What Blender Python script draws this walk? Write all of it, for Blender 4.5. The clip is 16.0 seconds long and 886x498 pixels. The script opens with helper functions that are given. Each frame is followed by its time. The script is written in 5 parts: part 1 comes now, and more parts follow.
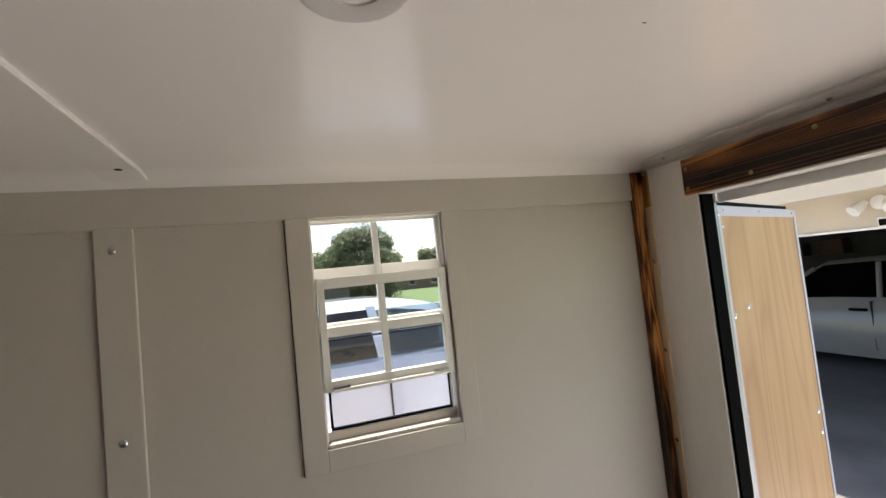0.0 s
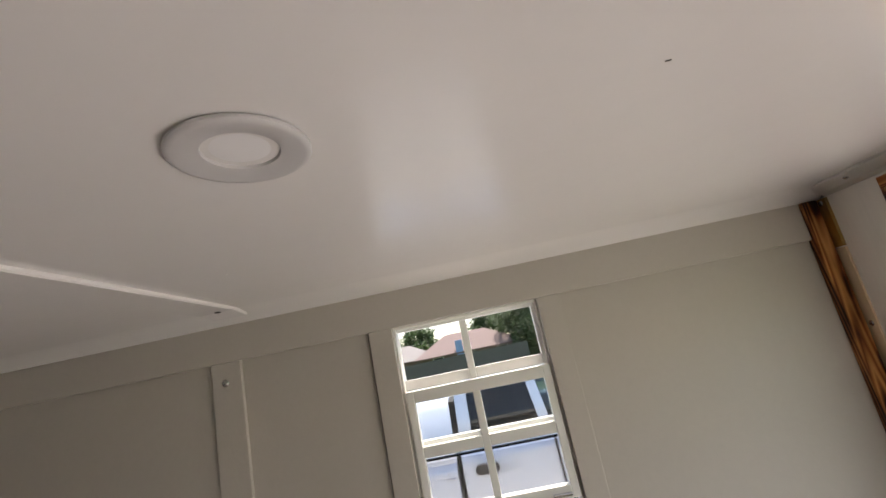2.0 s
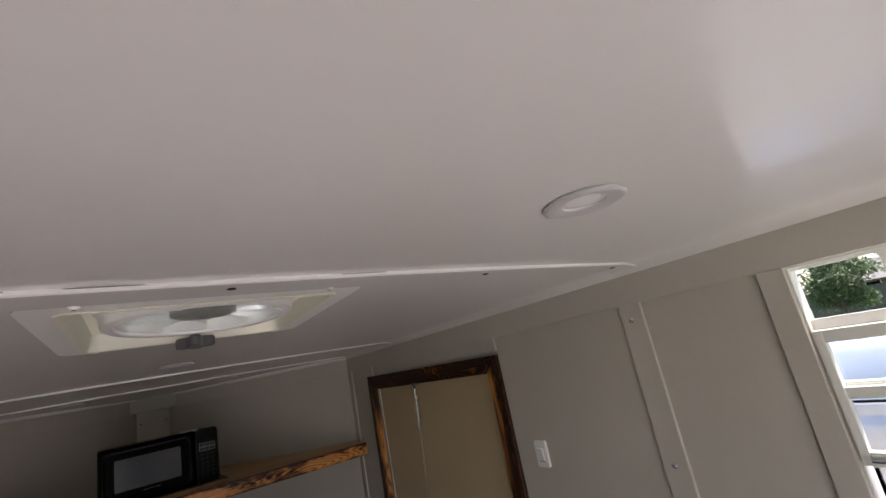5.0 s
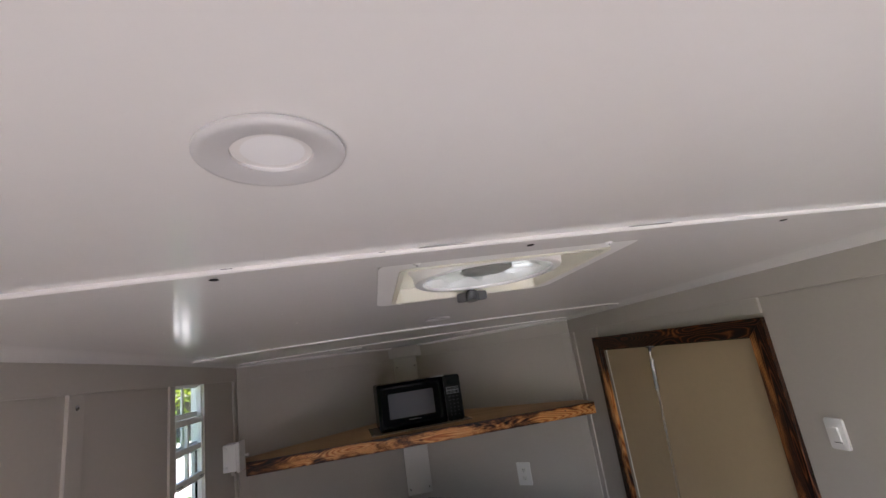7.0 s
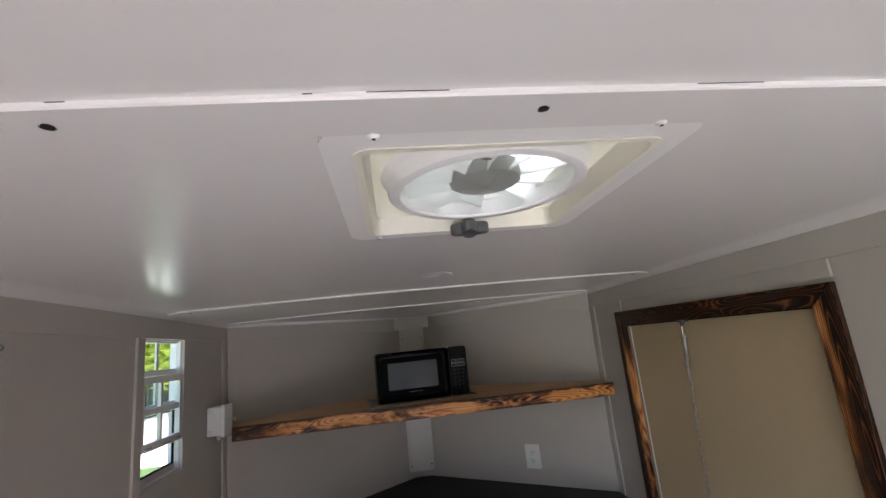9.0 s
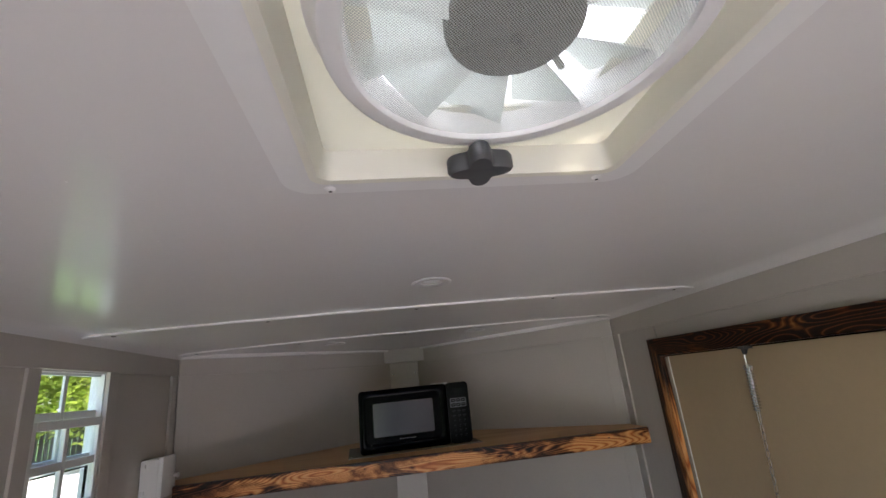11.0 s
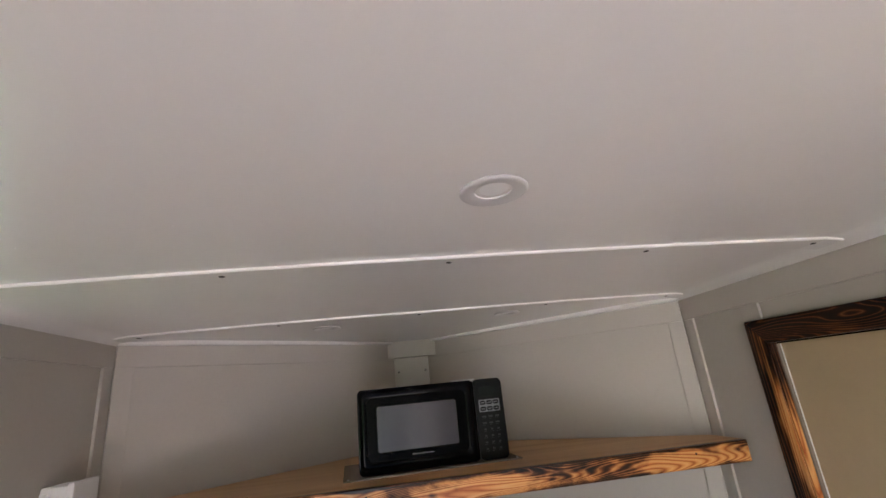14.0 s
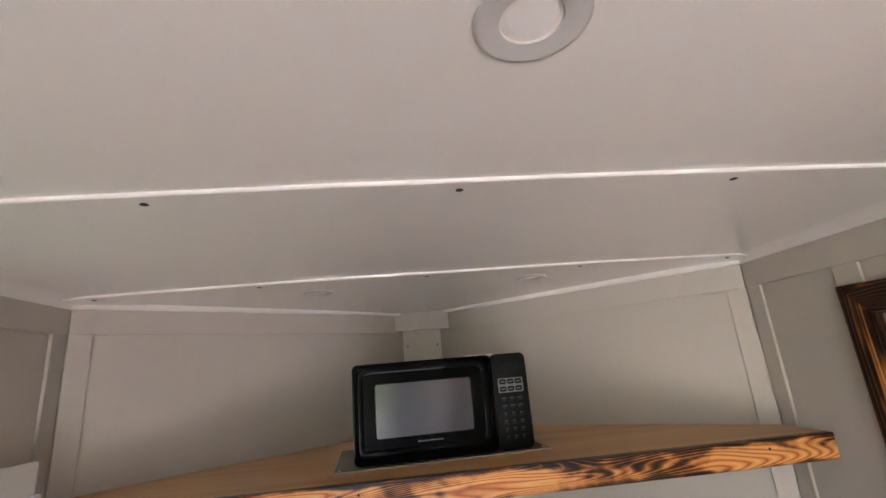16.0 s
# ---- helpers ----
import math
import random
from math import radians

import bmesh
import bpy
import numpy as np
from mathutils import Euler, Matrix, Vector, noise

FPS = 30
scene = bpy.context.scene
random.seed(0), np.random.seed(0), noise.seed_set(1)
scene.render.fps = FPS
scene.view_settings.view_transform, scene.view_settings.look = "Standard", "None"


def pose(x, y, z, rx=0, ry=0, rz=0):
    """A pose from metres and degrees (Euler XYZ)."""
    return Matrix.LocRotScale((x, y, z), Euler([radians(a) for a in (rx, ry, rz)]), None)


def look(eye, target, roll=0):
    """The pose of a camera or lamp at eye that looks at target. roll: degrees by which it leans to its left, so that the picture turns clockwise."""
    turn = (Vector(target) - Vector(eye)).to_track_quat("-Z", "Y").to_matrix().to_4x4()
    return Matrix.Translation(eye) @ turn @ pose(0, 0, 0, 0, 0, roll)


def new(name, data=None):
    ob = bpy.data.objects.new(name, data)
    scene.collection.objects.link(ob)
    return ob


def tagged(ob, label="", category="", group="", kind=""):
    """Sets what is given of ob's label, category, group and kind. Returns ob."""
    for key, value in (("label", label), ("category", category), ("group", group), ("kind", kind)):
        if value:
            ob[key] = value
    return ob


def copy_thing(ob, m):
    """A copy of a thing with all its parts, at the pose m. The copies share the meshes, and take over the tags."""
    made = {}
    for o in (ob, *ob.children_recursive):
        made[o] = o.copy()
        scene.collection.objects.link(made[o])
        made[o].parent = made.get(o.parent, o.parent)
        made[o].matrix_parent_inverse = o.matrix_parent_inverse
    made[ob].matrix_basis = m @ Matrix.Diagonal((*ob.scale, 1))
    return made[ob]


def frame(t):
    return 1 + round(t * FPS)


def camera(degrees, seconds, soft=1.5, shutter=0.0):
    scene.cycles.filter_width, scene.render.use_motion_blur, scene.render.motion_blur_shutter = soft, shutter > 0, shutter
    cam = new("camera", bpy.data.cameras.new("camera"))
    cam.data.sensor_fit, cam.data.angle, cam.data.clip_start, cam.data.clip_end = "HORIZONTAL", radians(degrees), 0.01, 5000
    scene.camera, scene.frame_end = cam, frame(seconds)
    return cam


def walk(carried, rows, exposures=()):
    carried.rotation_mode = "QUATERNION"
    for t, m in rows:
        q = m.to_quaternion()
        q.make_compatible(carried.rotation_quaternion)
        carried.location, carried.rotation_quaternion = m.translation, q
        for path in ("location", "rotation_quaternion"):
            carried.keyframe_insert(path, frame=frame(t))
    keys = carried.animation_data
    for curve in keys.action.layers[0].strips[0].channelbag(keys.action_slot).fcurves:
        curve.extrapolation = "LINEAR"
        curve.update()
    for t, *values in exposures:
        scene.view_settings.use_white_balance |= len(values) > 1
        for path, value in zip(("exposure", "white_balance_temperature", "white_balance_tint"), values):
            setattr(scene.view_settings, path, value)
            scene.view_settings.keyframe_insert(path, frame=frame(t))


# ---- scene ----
cam = camera(90.2, 16.0)
PATH = [
    (0, (0.011, -0.002, 1.577), (0.639, 1.893, 1.688), -5.9),
    (0.5, (0.038, 0.016, 1.622), (0.656, 1.907, 1.834), -8.2),
    (1, (0.126, 0.079, 1.639), (0.579, 2.005, 1.933), -8.8),
    (1.5, (0.179, 0.105, 1.652), (0.278, 2.062, 2.051), -9.8),
    (2, (0.201, 0.065, 1.652), (0.124, 2.014, 2.097), -11.7),
    (2.5, (0.227, -0.02, 1.643), (-0.073, 1.898, 2.121), -11.0),
    (3, (0.262, -0.037, 1.659), (-0.295, 1.814, 2.171), -10.7),
    (3.5, (0.301, -0.002, 1.677), (-0.648, 1.673, 2.218), -10.6),
    (4, (0.315, 0.004, 1.68), (-0.915, 1.474, 2.252), -12.3),
    (4.5, (0.338, -0.047, 1.664), (-1.053, 1.298, 2.168), -11.6),
    (5, (0.355, -0.083, 1.669), (-1.209, 1.065, 2.154), -11.4),
    (5.2, (0.352, -0.091, 1.662), (-1.295, 0.924, 2.171), -11.0),
    (7.3, (0.316, -0.224, 1.672), (-1.604, 0.095, 2.131), -8.1),
    (7.5, (0.304, -0.225, 1.66), (-1.622, 0.073, 2.107), -7.8),
    (8, (0.268, -0.23, 1.628), (-1.67, 0.03, 2.044), -6.9),
    (8.5, (0.204, -0.2, 1.605), (-1.739, 0.056, 2.004), -6.3),
    (9, (0.109, -0.138, 1.604), (-1.83, 0.123, 2.021), -5.8),
    (9.5, (0.022, -0.084, 1.602), (-1.911, 0.179, 2.046), -5.8),
    (10, (-0.071, -0.107, 1.603), (-1.994, 0.146, 2.09), -5.8),
    (12.5, (-0.465, -0.067, 1.552), (-2.326, 0.256, 2.209), -6.3),
    (13, (-0.551, -0.094, 1.554), (-2.42, 0.21, 2.199), -6.0),
    (13.5, (-0.62, -0.145, 1.567), (-2.498, 0.14, 2.191), -5.6),
    (14, (-0.713, -0.141, 1.567), (-2.598, 0.156, 2.168), -5.7),
    (14.5, (-0.805, -0.114, 1.577), (-2.688, 0.193, 2.177), -6.0),
    (15, (-0.871, -0.102, 1.583), (-2.758, 0.193, 2.175), -6.1),
    (15.5, (-0.922, -0.109, 1.575), (-2.817, 0.144, 2.162), -5.6),
    (16, (-0.965, -0.096, 1.559), (-2.884, 0.117, 2.081), -4.8),
]
EXPOSURES = [(0, 1.27, 7250, 17), (1.5, 1.34, 7100, 18), (3, 1.05, 6850, 19), (5, 1.29, 6650, 20), (7.5, 2.0, 6350, 20), (9, 2.12, 6250, 18), (10, 2.13, 6250, 18), (12.5, 2.45, 6300, 20), (13, 2.83, 6400, 20), (13.5, 2.92, 6500, 20), (14.5, 3.17, 6600, 20), (16, 3.32, 6750, 21)]
walk(cam, [(t, look(eye, target, roll)) for t, eye, target, roll in PATH], EXPOSURES)

# ---- world, sun, exposure ----
SUN_EL, SUN_AZ = 66.0, 63.0          # degrees; azimuth from +x towards +y
world = bpy.data.worlds.new("world")
scene.world = world
world.use_nodes = True
wn = world.node_tree.nodes
sky = wn.new("ShaderNodeTexSky")
sky.sky_type, sky.sun_disc = "NISHITA", False
sky.sun_elevation, sky.sun_rotation = radians(SUN_EL), radians(90 - SUN_AZ)
world.node_tree.links.new(sky.outputs[0], wn["Background"].inputs[0])
wn["Background"].inputs[1].default_value = 0.15
sun = new("sun", bpy.data.lights.new("sun", "SUN"))
sun.data.energy, sun.data.angle, sun.data.color = 5.0, radians(0.6), (1.0, 0.95, 0.88)
sun.matrix_basis = look((0, 0, 0), (-math.cos(radians(SUN_EL)) * math.cos(radians(SUN_AZ)),
                                    -math.cos(radians(SUN_EL)) * math.sin(radians(SUN_AZ)), -math.sin(radians(SUN_EL))))


# ---- materials ----
class Nodes:
    """A material under construction: short ways to add and link nodes."""

    def __init__(self, name):
        self.mat = bpy.data.materials.new(name)
        self.mat.use_nodes = True
        self.tree = self.mat.node_tree
        self.bsdf = self.tree.nodes["Principled BSDF"]

    def add(self, kind):
        return self.tree.nodes.new(kind)

    def link(self, a, b):
        self.tree.links.new(a, b)

    def coords(self, scale=(1, 1, 1), out="Object"):
        tc, mp = self.add("ShaderNodeTexCoord"), self.add("ShaderNodeMapping")
        mp.inputs["Scale"].default_value = scale
        self.link(tc.outputs[out], mp.inputs["Vector"])
        return mp.outputs[0]

    def noise(self, vec, scale, detail=4.0, rough=0.55, distortion=0.0):
        n = self.add("ShaderNodeTexNoise")
        n.inputs["Scale"].default_value, n.inputs["Detail"].default_value = scale, detail
        n.inputs["Roughness"].default_value, n.inputs["Distortion"].default_value = rough, distortion
        self.link(vec, n.inputs["Vector"])
        return n.outputs["Fac"]

    def ramp(self, fac, stops):
        r = self.add("ShaderNodeValToRGB")
        e = r.color_ramp.elements
        while len(e) < len(stops):
            e.new(0.5)
        for el, (p, c) in zip(e, stops):
            el.position, el.color = p, (*c, 1)
        self.link(fac, r.inputs[0])
        return r.outputs[0]

    def math(self, op, a, b=None):
        m = self.add("ShaderNodeMath")
        m.operation = op
        for i, v in enumerate((a, b)):
            if v is None:
                continue
            if isinstance(v, (int, float)):
                m.inputs[i].default_value = v
            else:
                self.link(v, m.inputs[i])
        return m.outputs[0]

    def mix(self, fac, a, b, blend="MIX"):
        m = self.add("ShaderNodeMix")
        m.data_type, m.blend_type = "RGBA", blend
        for i, v in ((0, fac), (6, a), (7, b)):
            if isinstance(v, (int, float)):
                m.inputs[i].default_value = v
            elif isinstance(v, tuple):
                m.inputs[i].default_value = (*v, 1)
            else:
                self.link(v, m.inputs[i])
        return m.outputs[2]

    def bump(self, height, strength, distance=0.002):
        b = self.add("ShaderNodeBump")
        b.inputs["Strength"].default_value, b.inputs["Distance"].default_value = strength, distance
        self.link(height, b.inputs["Height"])
        self.link(b.outputs[0], self.bsdf.inputs["Normal"])

    def set(self, **values):
        for key, v in values.items():
            sock = self.bsdf.inputs[key.replace("_", " ")]
            if isinstance(v, (int, float)):
                sock.default_value = v
            elif isinstance(v, tuple):
                sock.default_value = (*v, 1)
            else:
                self.link(v, sock)
        return self


def paint(name, colour, rough=0.4, spread=0.06, grain=60.0, relief=0.12, streak=(1, 1, 1), metal=0.0, spec=0.5):
    """Paint, plastic or metal with slow stains, fine grain and slight relief."""
    m = Nodes(name)
    v = m.coords(streak)
    slow, fine = m.noise(v, 2.3, 5), m.noise(v, grain, 3)
    dark = tuple(c * (1 - spread) for c in colour)
    light = tuple(min(1, c * (1 + spread)) for c in colour)
    base = m.ramp(slow, [(0.3, dark), (0.7, light)])
    base = m.mix(0.25, base, m.ramp(fine, [(0.3, dark), (0.7, light)]))
    m.set(Base_Color=base, Metallic=metal, Specular_IOR_Level=spec,
          Roughness=m.math("ADD", m.math("MULTIPLY", slow, 0.12), rough - 0.06))
    m.bump(m.math("ADD", m.math("MULTIPLY", slow, 0.6), fine), relief)
    return m.mat


def scorched(name, axis, seed, cover=0.5, stretch=0.13, lines=14.0, streak=0.4, rim=None):
    """Torch-burnt and varnished softwood, its grain along one axis: smoky patches in which pale grain lines stay.
    rim gives the axis across a board (or pair of boards), the middle, the half width, where the darker burning of the
    long edges begins and how strong it is."""
    m = Nodes(name)
    v = m.coords(tuple(stretch if i == axis else 1.0 for i in range(3)))
    off = m.add("ShaderNodeVectorMath")
    off.operation = "ADD"
    off.inputs[1].default_value = (seed * 3.1, seed * 1.7, seed * 2.3)
    m.link(v, off.inputs[0])
    field = m.noise(off.outputs[0], 12.0, 1.0, 0.35, 0.10)
    knots = m.add("ShaderNodeTexVoronoi")
    knots.feature, knots.inputs["Scale"].default_value = "SMOOTH_F1", 7.5
    m.link(off.outputs[0], knots.inputs["Vector"])
    field = m.math("ADD", field, m.math("MULTIPLY", knots.outputs["Distance"], 0.30))
    rings = m.math("PINGPONG", m.math("ADD", m.math("MULTIPLY", field, lines), m.math("MULTIPLY", m.noise(v, 90.0, 2.0), 0.5)), 1.0)
    wood = m.ramp(rings, [(0.0, (0.76, 0.40, 0.150)), (0.55, (0.68, 0.285, 0.085)), (0.80, (0.54, 0.175, 0.045)), (1.0, (0.36, 0.090, 0.020))])
    toast = m.ramp(rings, [(0.0, (0.50, 0.215, 0.065)), (0.40, (0.29, 0.088, 0.022)), (0.70, (0.095, 0.024, 0.007)), (1.0, (0.032, 0.008, 0.003))])
    charred = m.ramp(rings, [(0.0, (0.25, 0.092, 0.036)), (0.13, (0.10, 0.030, 0.011)), (0.32, (0.018, 0.006, 0.003)), (1.0, (0.005, 0.0025, 0.002))])
    vb = m.coords(tuple(streak if i == axis else 1.0 for i in range(3)))
    smoke = m.math("ADD", m.math("MULTIPLY", m.noise(vb, 9.0, 3.0, 0.55, 0.4), 0.75), m.math("MULTIPLY", m.noise(vb, 38.0, 2.0), 0.25))
    smoke = m.math("ADD", m.math("MULTIPLY", smoke, 1.7), -0.35)
    if rim:
        sep = m.add("ShaderNodeSeparateXYZ")
        m.link(m.coords(), sep.inputs[0])
        near_edge = m.math("DIVIDE", m.math("ABSOLUTE", m.math("SUBTRACT", sep.outputs["XYZ"[rim[0]]], rim[1])), rim[2])
        smoke = m.math("ADD", smoke, m.math("MULTIPLY", m.math("MAXIMUM", m.math("SUBTRACT", near_edge, rim[3]), 0.0), rim[4]))
    lo = 0.66 - 0.30 * cover
    first = m.ramp(smoke, [(lo - 0.02, (0, 0, 0)), (lo + 0.12, (1, 1, 1))])
    second = m.ramp(smoke, [(lo + 0.08, (0, 0, 0)), (lo + 0.22, (1, 1, 1))])
    base = m.mix(second, m.mix(first, wood, toast), charred)
    fibre = m.noise(m.coords(tuple(70.0 if i != axis else 3.0 for i in range(3))), 1.0, 3)
    base = m.mix(0.2, base, m.ramp(fibre, [(0.3, (0.35, 0.35, 0.35)), (0.7, (1, 1, 1))]), "MULTIPLY")
    m.set(Base_Color=base, Roughness=0.38, Specular_IOR_Level=0.28)
    m.bump(m.math("ADD", rings, fibre), 0.3, 0.0012)
    return m.mat


def timber(name, axis, pale, dark, rings=9.0, rough=0.5):
    """Plain sawn or peeled wood, its grain along one axis."""
    m = Nodes(name)
    sc = [1.0, 1.0, 1.0]
    sc[axis] = 0.12
    v = m.coords(tuple(sc))
    field = m.noise(v, 5.0, 2.0, 0.4, 0.4)
    line = m.math("PINGPONG", m.math("MULTIPLY", field, rings), 1.0)
    fibre = m.noise(m.coords(tuple(90.0 if i != axis else 2.5 for i in range(3))), 1.0, 3)
    base = m.ramp(line, [(0.0, pale), (0.75, tuple((a + b) / 2 for a, b in zip(pale, dark))), (1.0, dark)])
    base = m.mix(0.3, base, m.ramp(fibre, [(0.3, (0.6, 0.6, 0.6)), (0.7, (1, 1, 1))]), "MULTIPLY")
    m.set(Base_Color=base, Roughness=rough)
    m.bump(fibre, 0.2, 0.001)
    return m.mat


def clear(name, tint=(1, 1, 1), gloss=0.1):
    """A thin pane: it lets light straight through and mirrors a little."""
    m = Nodes(name)
    t, g = m.add("ShaderNodeBsdfTransparent"), m.add("ShaderNodeBsdfGlossy")
    t.inputs[0].default_value, g.inputs["Roughness"].default_value = (*tint, 1), 0.03
    f, mx = m.add("ShaderNodeLayerWeight"), m.add("ShaderNodeMixShader")
    f.inputs[0].default_value = 0.5
    edge = m.math("MULTIPLY", m.math("POWER", f.outputs["Facing"], 5.0), 0.6)
    m.link(m.math("ADD", edge, gloss * 0.35), mx.inputs[0])
    m.link(t.outputs[0], mx.inputs[1])
    m.link(g.outputs[0], mx.inputs[2])
    m.link(mx.outputs[0], m.tree.nodes["Material Output"].inputs[0])
    return m.mat


def mesh_screen(name, colour, cells, share):
    """Woven screen: threads of one colour with clear gaps between them."""
    m = Nodes(name)
    t, mx = m.add("ShaderNodeBsdfTransparent"), m.add("ShaderNodeMixShader")
    w = m.add("ShaderNodeTexChecker")
    w.inputs["Scale"].default_value = cells
    m.link(m.coords(), w.inputs["Vector"])
    m.set(Base_Color=colour, Roughness=0.6)
    m.link(m.math("ADD", m.math("MULTIPLY", w.outputs["Fac"], share), share * 0.5), mx.inputs[0])
    m.link(t.outputs[0], mx.inputs[1])
    m.link(m.bsdf.outputs[0], mx.inputs[2])
    m.link(mx.outputs[0], m.tree.nodes["Material Output"].inputs[0])
    return m.mat


def leafy(name, dark, light):
    m = Nodes(name)
    geo = m.add("ShaderNodeNewGeometry")
    tone = m.mix(0.5, m.ramp(geo.outputs["Random Per Island"], [(0.0, dark), (1.0, light)]),
                 m.ramp(m.noise(m.coords(), 0.5, 3), [(0.35, dark), (0.65, light)]))
    m.set(Base_Color=tone, Roughness=0.6)
    tl, mx = m.add("ShaderNodeBsdfTranslucent"), m.add("ShaderNodeMixShader")
    m.link(tone, tl.inputs[0])
    mx.inputs[0].default_value = 0.4
    m.link(m.bsdf.outputs[0], mx.inputs[1])
    m.link(tl.outputs[0], mx.inputs[2])
    m.link(mx.outputs[0], m.tree.nodes["Material Output"].inputs[0])
    return m.mat


def milky(name, colour, through_share):
    """Thin white plastic that glows when daylight falls on its far side."""
    m = Nodes(name)
    m.set(Base_Color=colour, Roughness=0.35)
    tl, mx = m.add("ShaderNodeBsdfTranslucent"), m.add("ShaderNodeMixShader")
    tl.inputs[0].default_value = (*colour, 1)
    mx.inputs[0].default_value = through_share
    m.link(m.bsdf.outputs[0], mx.inputs[1])
    m.link(tl.outputs[0], mx.inputs[2])
    m.link(mx.outputs[0], m.tree.nodes["Material Output"].inputs[0])
    return m.mat


M_CEIL = paint("ceiling_paint", (0.78, 0.755, 0.735), 0.40, 0.025, 35, 0.03, spec=0.8)
ceil_bsdf = M_CEIL.node_tree.nodes["Principled BSDF"]
ceil_bsdf.inputs["Coat Weight"].default_value, ceil_bsdf.inputs["Coat Roughness"].default_value = 0.7, 0.14
M_WALL = paint("greige_paint", (0.50, 0.458, 0.412), 0.42, 0.05, 90, 0.14)
M_TRIM = paint("greige_trim_paint", (0.51, 0.468, 0.422), 0.36, 0.05, 110, 0.12)
M_WHITE = paint("white_plastic", (0.80, 0.79, 0.77), 0.35, 0.03, 50, 0.04)
M_VINYL = paint("window_vinyl", (0.78, 0.77, 0.73), 0.38, 0.04, 70, 0.05)
M_CREAM = milky("aged_white_plastic", (0.87, 0.85, 0.75), 0.28)
M_DOME = milky("translucent_lid", (0.90, 0.93, 0.90), 0.60)
M_RING = paint("light_trim_plastic", (0.54, 0.525, 0.52), 0.4, 0.03, 50, 0.04)
M_FROST = paint("frosted_lens", (0.78, 0.77, 0.77), 0.55, 0.02, 80, 0.05)
M_ALU = paint("brushed_aluminium", (0.93, 0.90, 0.85), 0.26, 0.06, 30, 0.06, (6, 6, 0.4), metal=0.15)
M_ALU_WARM = paint("warm_aluminium_angle", (0.90, 0.76, 0.52), 0.22, 0.06, 30, 0.1, (6, 6, 0.4), metal=0.3)
M_ALU_DULL = paint("mill_aluminium", (0.40, 0.41, 0.45), 0.42, 0.06, 60, 0.1, metal=0.75)
M_EDGE = paint("pale_anodised_edging", (0.50, 0.49, 0.53), 0.4, 0.06, 60, 0.05, metal=0.2)
M_STEEL = paint("zinc_steel", (0.58, 0.59, 0.61), 0.24, 0.1, 120, 0.05, metal=1.0)
M_BRASS = paint("antique_brass", (0.42, 0.30, 0.12), 0.35, 0.15, 120, 0.05, metal=1.0)
M_DARK = paint("dark_hole", (0.012, 0.011, 0.010), 0.7, 0.2)
M_BLACK = paint("black_gloss_plastic", (0.002, 0.002, 0.0024), 0.05, 0.2, 80, 0.002, spec=0.06)
M_BLACKM = paint("black_satin_plastic", (0.0018, 0.0018, 0.002), 0.17, 0.2, 200, 0.02, spec=0.03)
M_PANEL = paint("control_panel_plastic", (0.008, 0.0085, 0.0085), 0.4, 0.2, 200, 0.03, spec=0.05)
M_RUBBER = paint("black_rubber", (0.002, 0.002, 0.0022), 0.8, 0.3, 150, 0.3, spec=0.05)
M_KNOB = paint("grey_plastic_knob", (0.07, 0.07, 0.072), 0.42, 0.12, 150, 0.1)
M_OVEN = paint("oven_window", (0.030, 0.028, 0.035), 0.14, 0.08, 300, 0.04, spec=0.58)
M_LEGEND = paint("grey_legend", (0.17, 0.178, 0.185), 0.5, 0.08, spec=0.1)
M_LEGEND_MID = paint("grey_mark", (0.10, 0.104, 0.108), 0.5, 0.08, spec=0.1)
M_LEGEND_DIM = paint("dim_legend", (0.035, 0.037, 0.037), 0.5, 0.08, spec=0.1)
M_DISPLAY = paint("dark_display", (0.006, 0.008, 0.0075), 0.12, 0.1, 80, 0.01, spec=0.15)
M_HUB = paint("fan_hub_plastic", (0.085, 0.088, 0.070), 0.45, 0.08)
M_BLADE = milky("fan_blade_plastic", (0.80, 0.83, 0.80), 0.35)
M_COUNTER = paint("black_worktop", (0.008, 0.0075, 0.0075), 0.40, 0.3, 160, 0.1, spec=0.10)
M_FLOOR = timber("brown_floor_boards", 0, (0.16, 0.11, 0.07), (0.10, 0.066, 0.042), 9, 0.5)
M_DOORTAN = paint("tan_door_skin", (0.52, 0.40, 0.245), 0.5, 0.06, 60, 0.12)
M_SHELFTOP = timber("pine_board", 1, (0.60, 0.36, 0.165), (0.45, 0.235, 0.095), 8)
M_PLY = timber("varnished_plywood", 2, (0.53, 0.325, 0.145), (0.42, 0.235, 0.095), 14, 0.42)
M_BURN = [scorched("scorched_wood_x", 0, 1.0, 1.55, 0.20, 74.0, 0.3), scorched("scorched_wood_y", 1, 2.0, 1.15, 0.035, 90.0, 0.10),
          scorched("scorched_wood_z", 2, 3.0, 1.05, 0.07, 72.0, 0.2)]
M_BURN_FRAME = scorched("half_scorched_wood", 2, 3.0, 0.74, 0.07, 72.0, 0.2, (0, -1.3630, 0.5310, 0.9209, 5.310))
M_BURN_LIGHT_Z = scorched("pale_scorched_wood", 2, 7.0, 0.70, 0.07, 60.0, 0.2)
M_BURN_LIGHT = scorched("lightly_scorched_wood", 1, 5.0, 0.78, 0.15, 96.0, 0.5, (2, 1.3135, 0.0295, 0.62, 0.55))
M_CLEARPLATE = paint("clear_backing_plate", (0.26, 0.22, 0.18), 0.25, 0.06)
M_GLASS = clear("window_glass", (0.95, 0.97, 0.96), 0.12)
M_TINT = clear("tinted_car_glass", (0.04, 0.045, 0.05), 0.16)
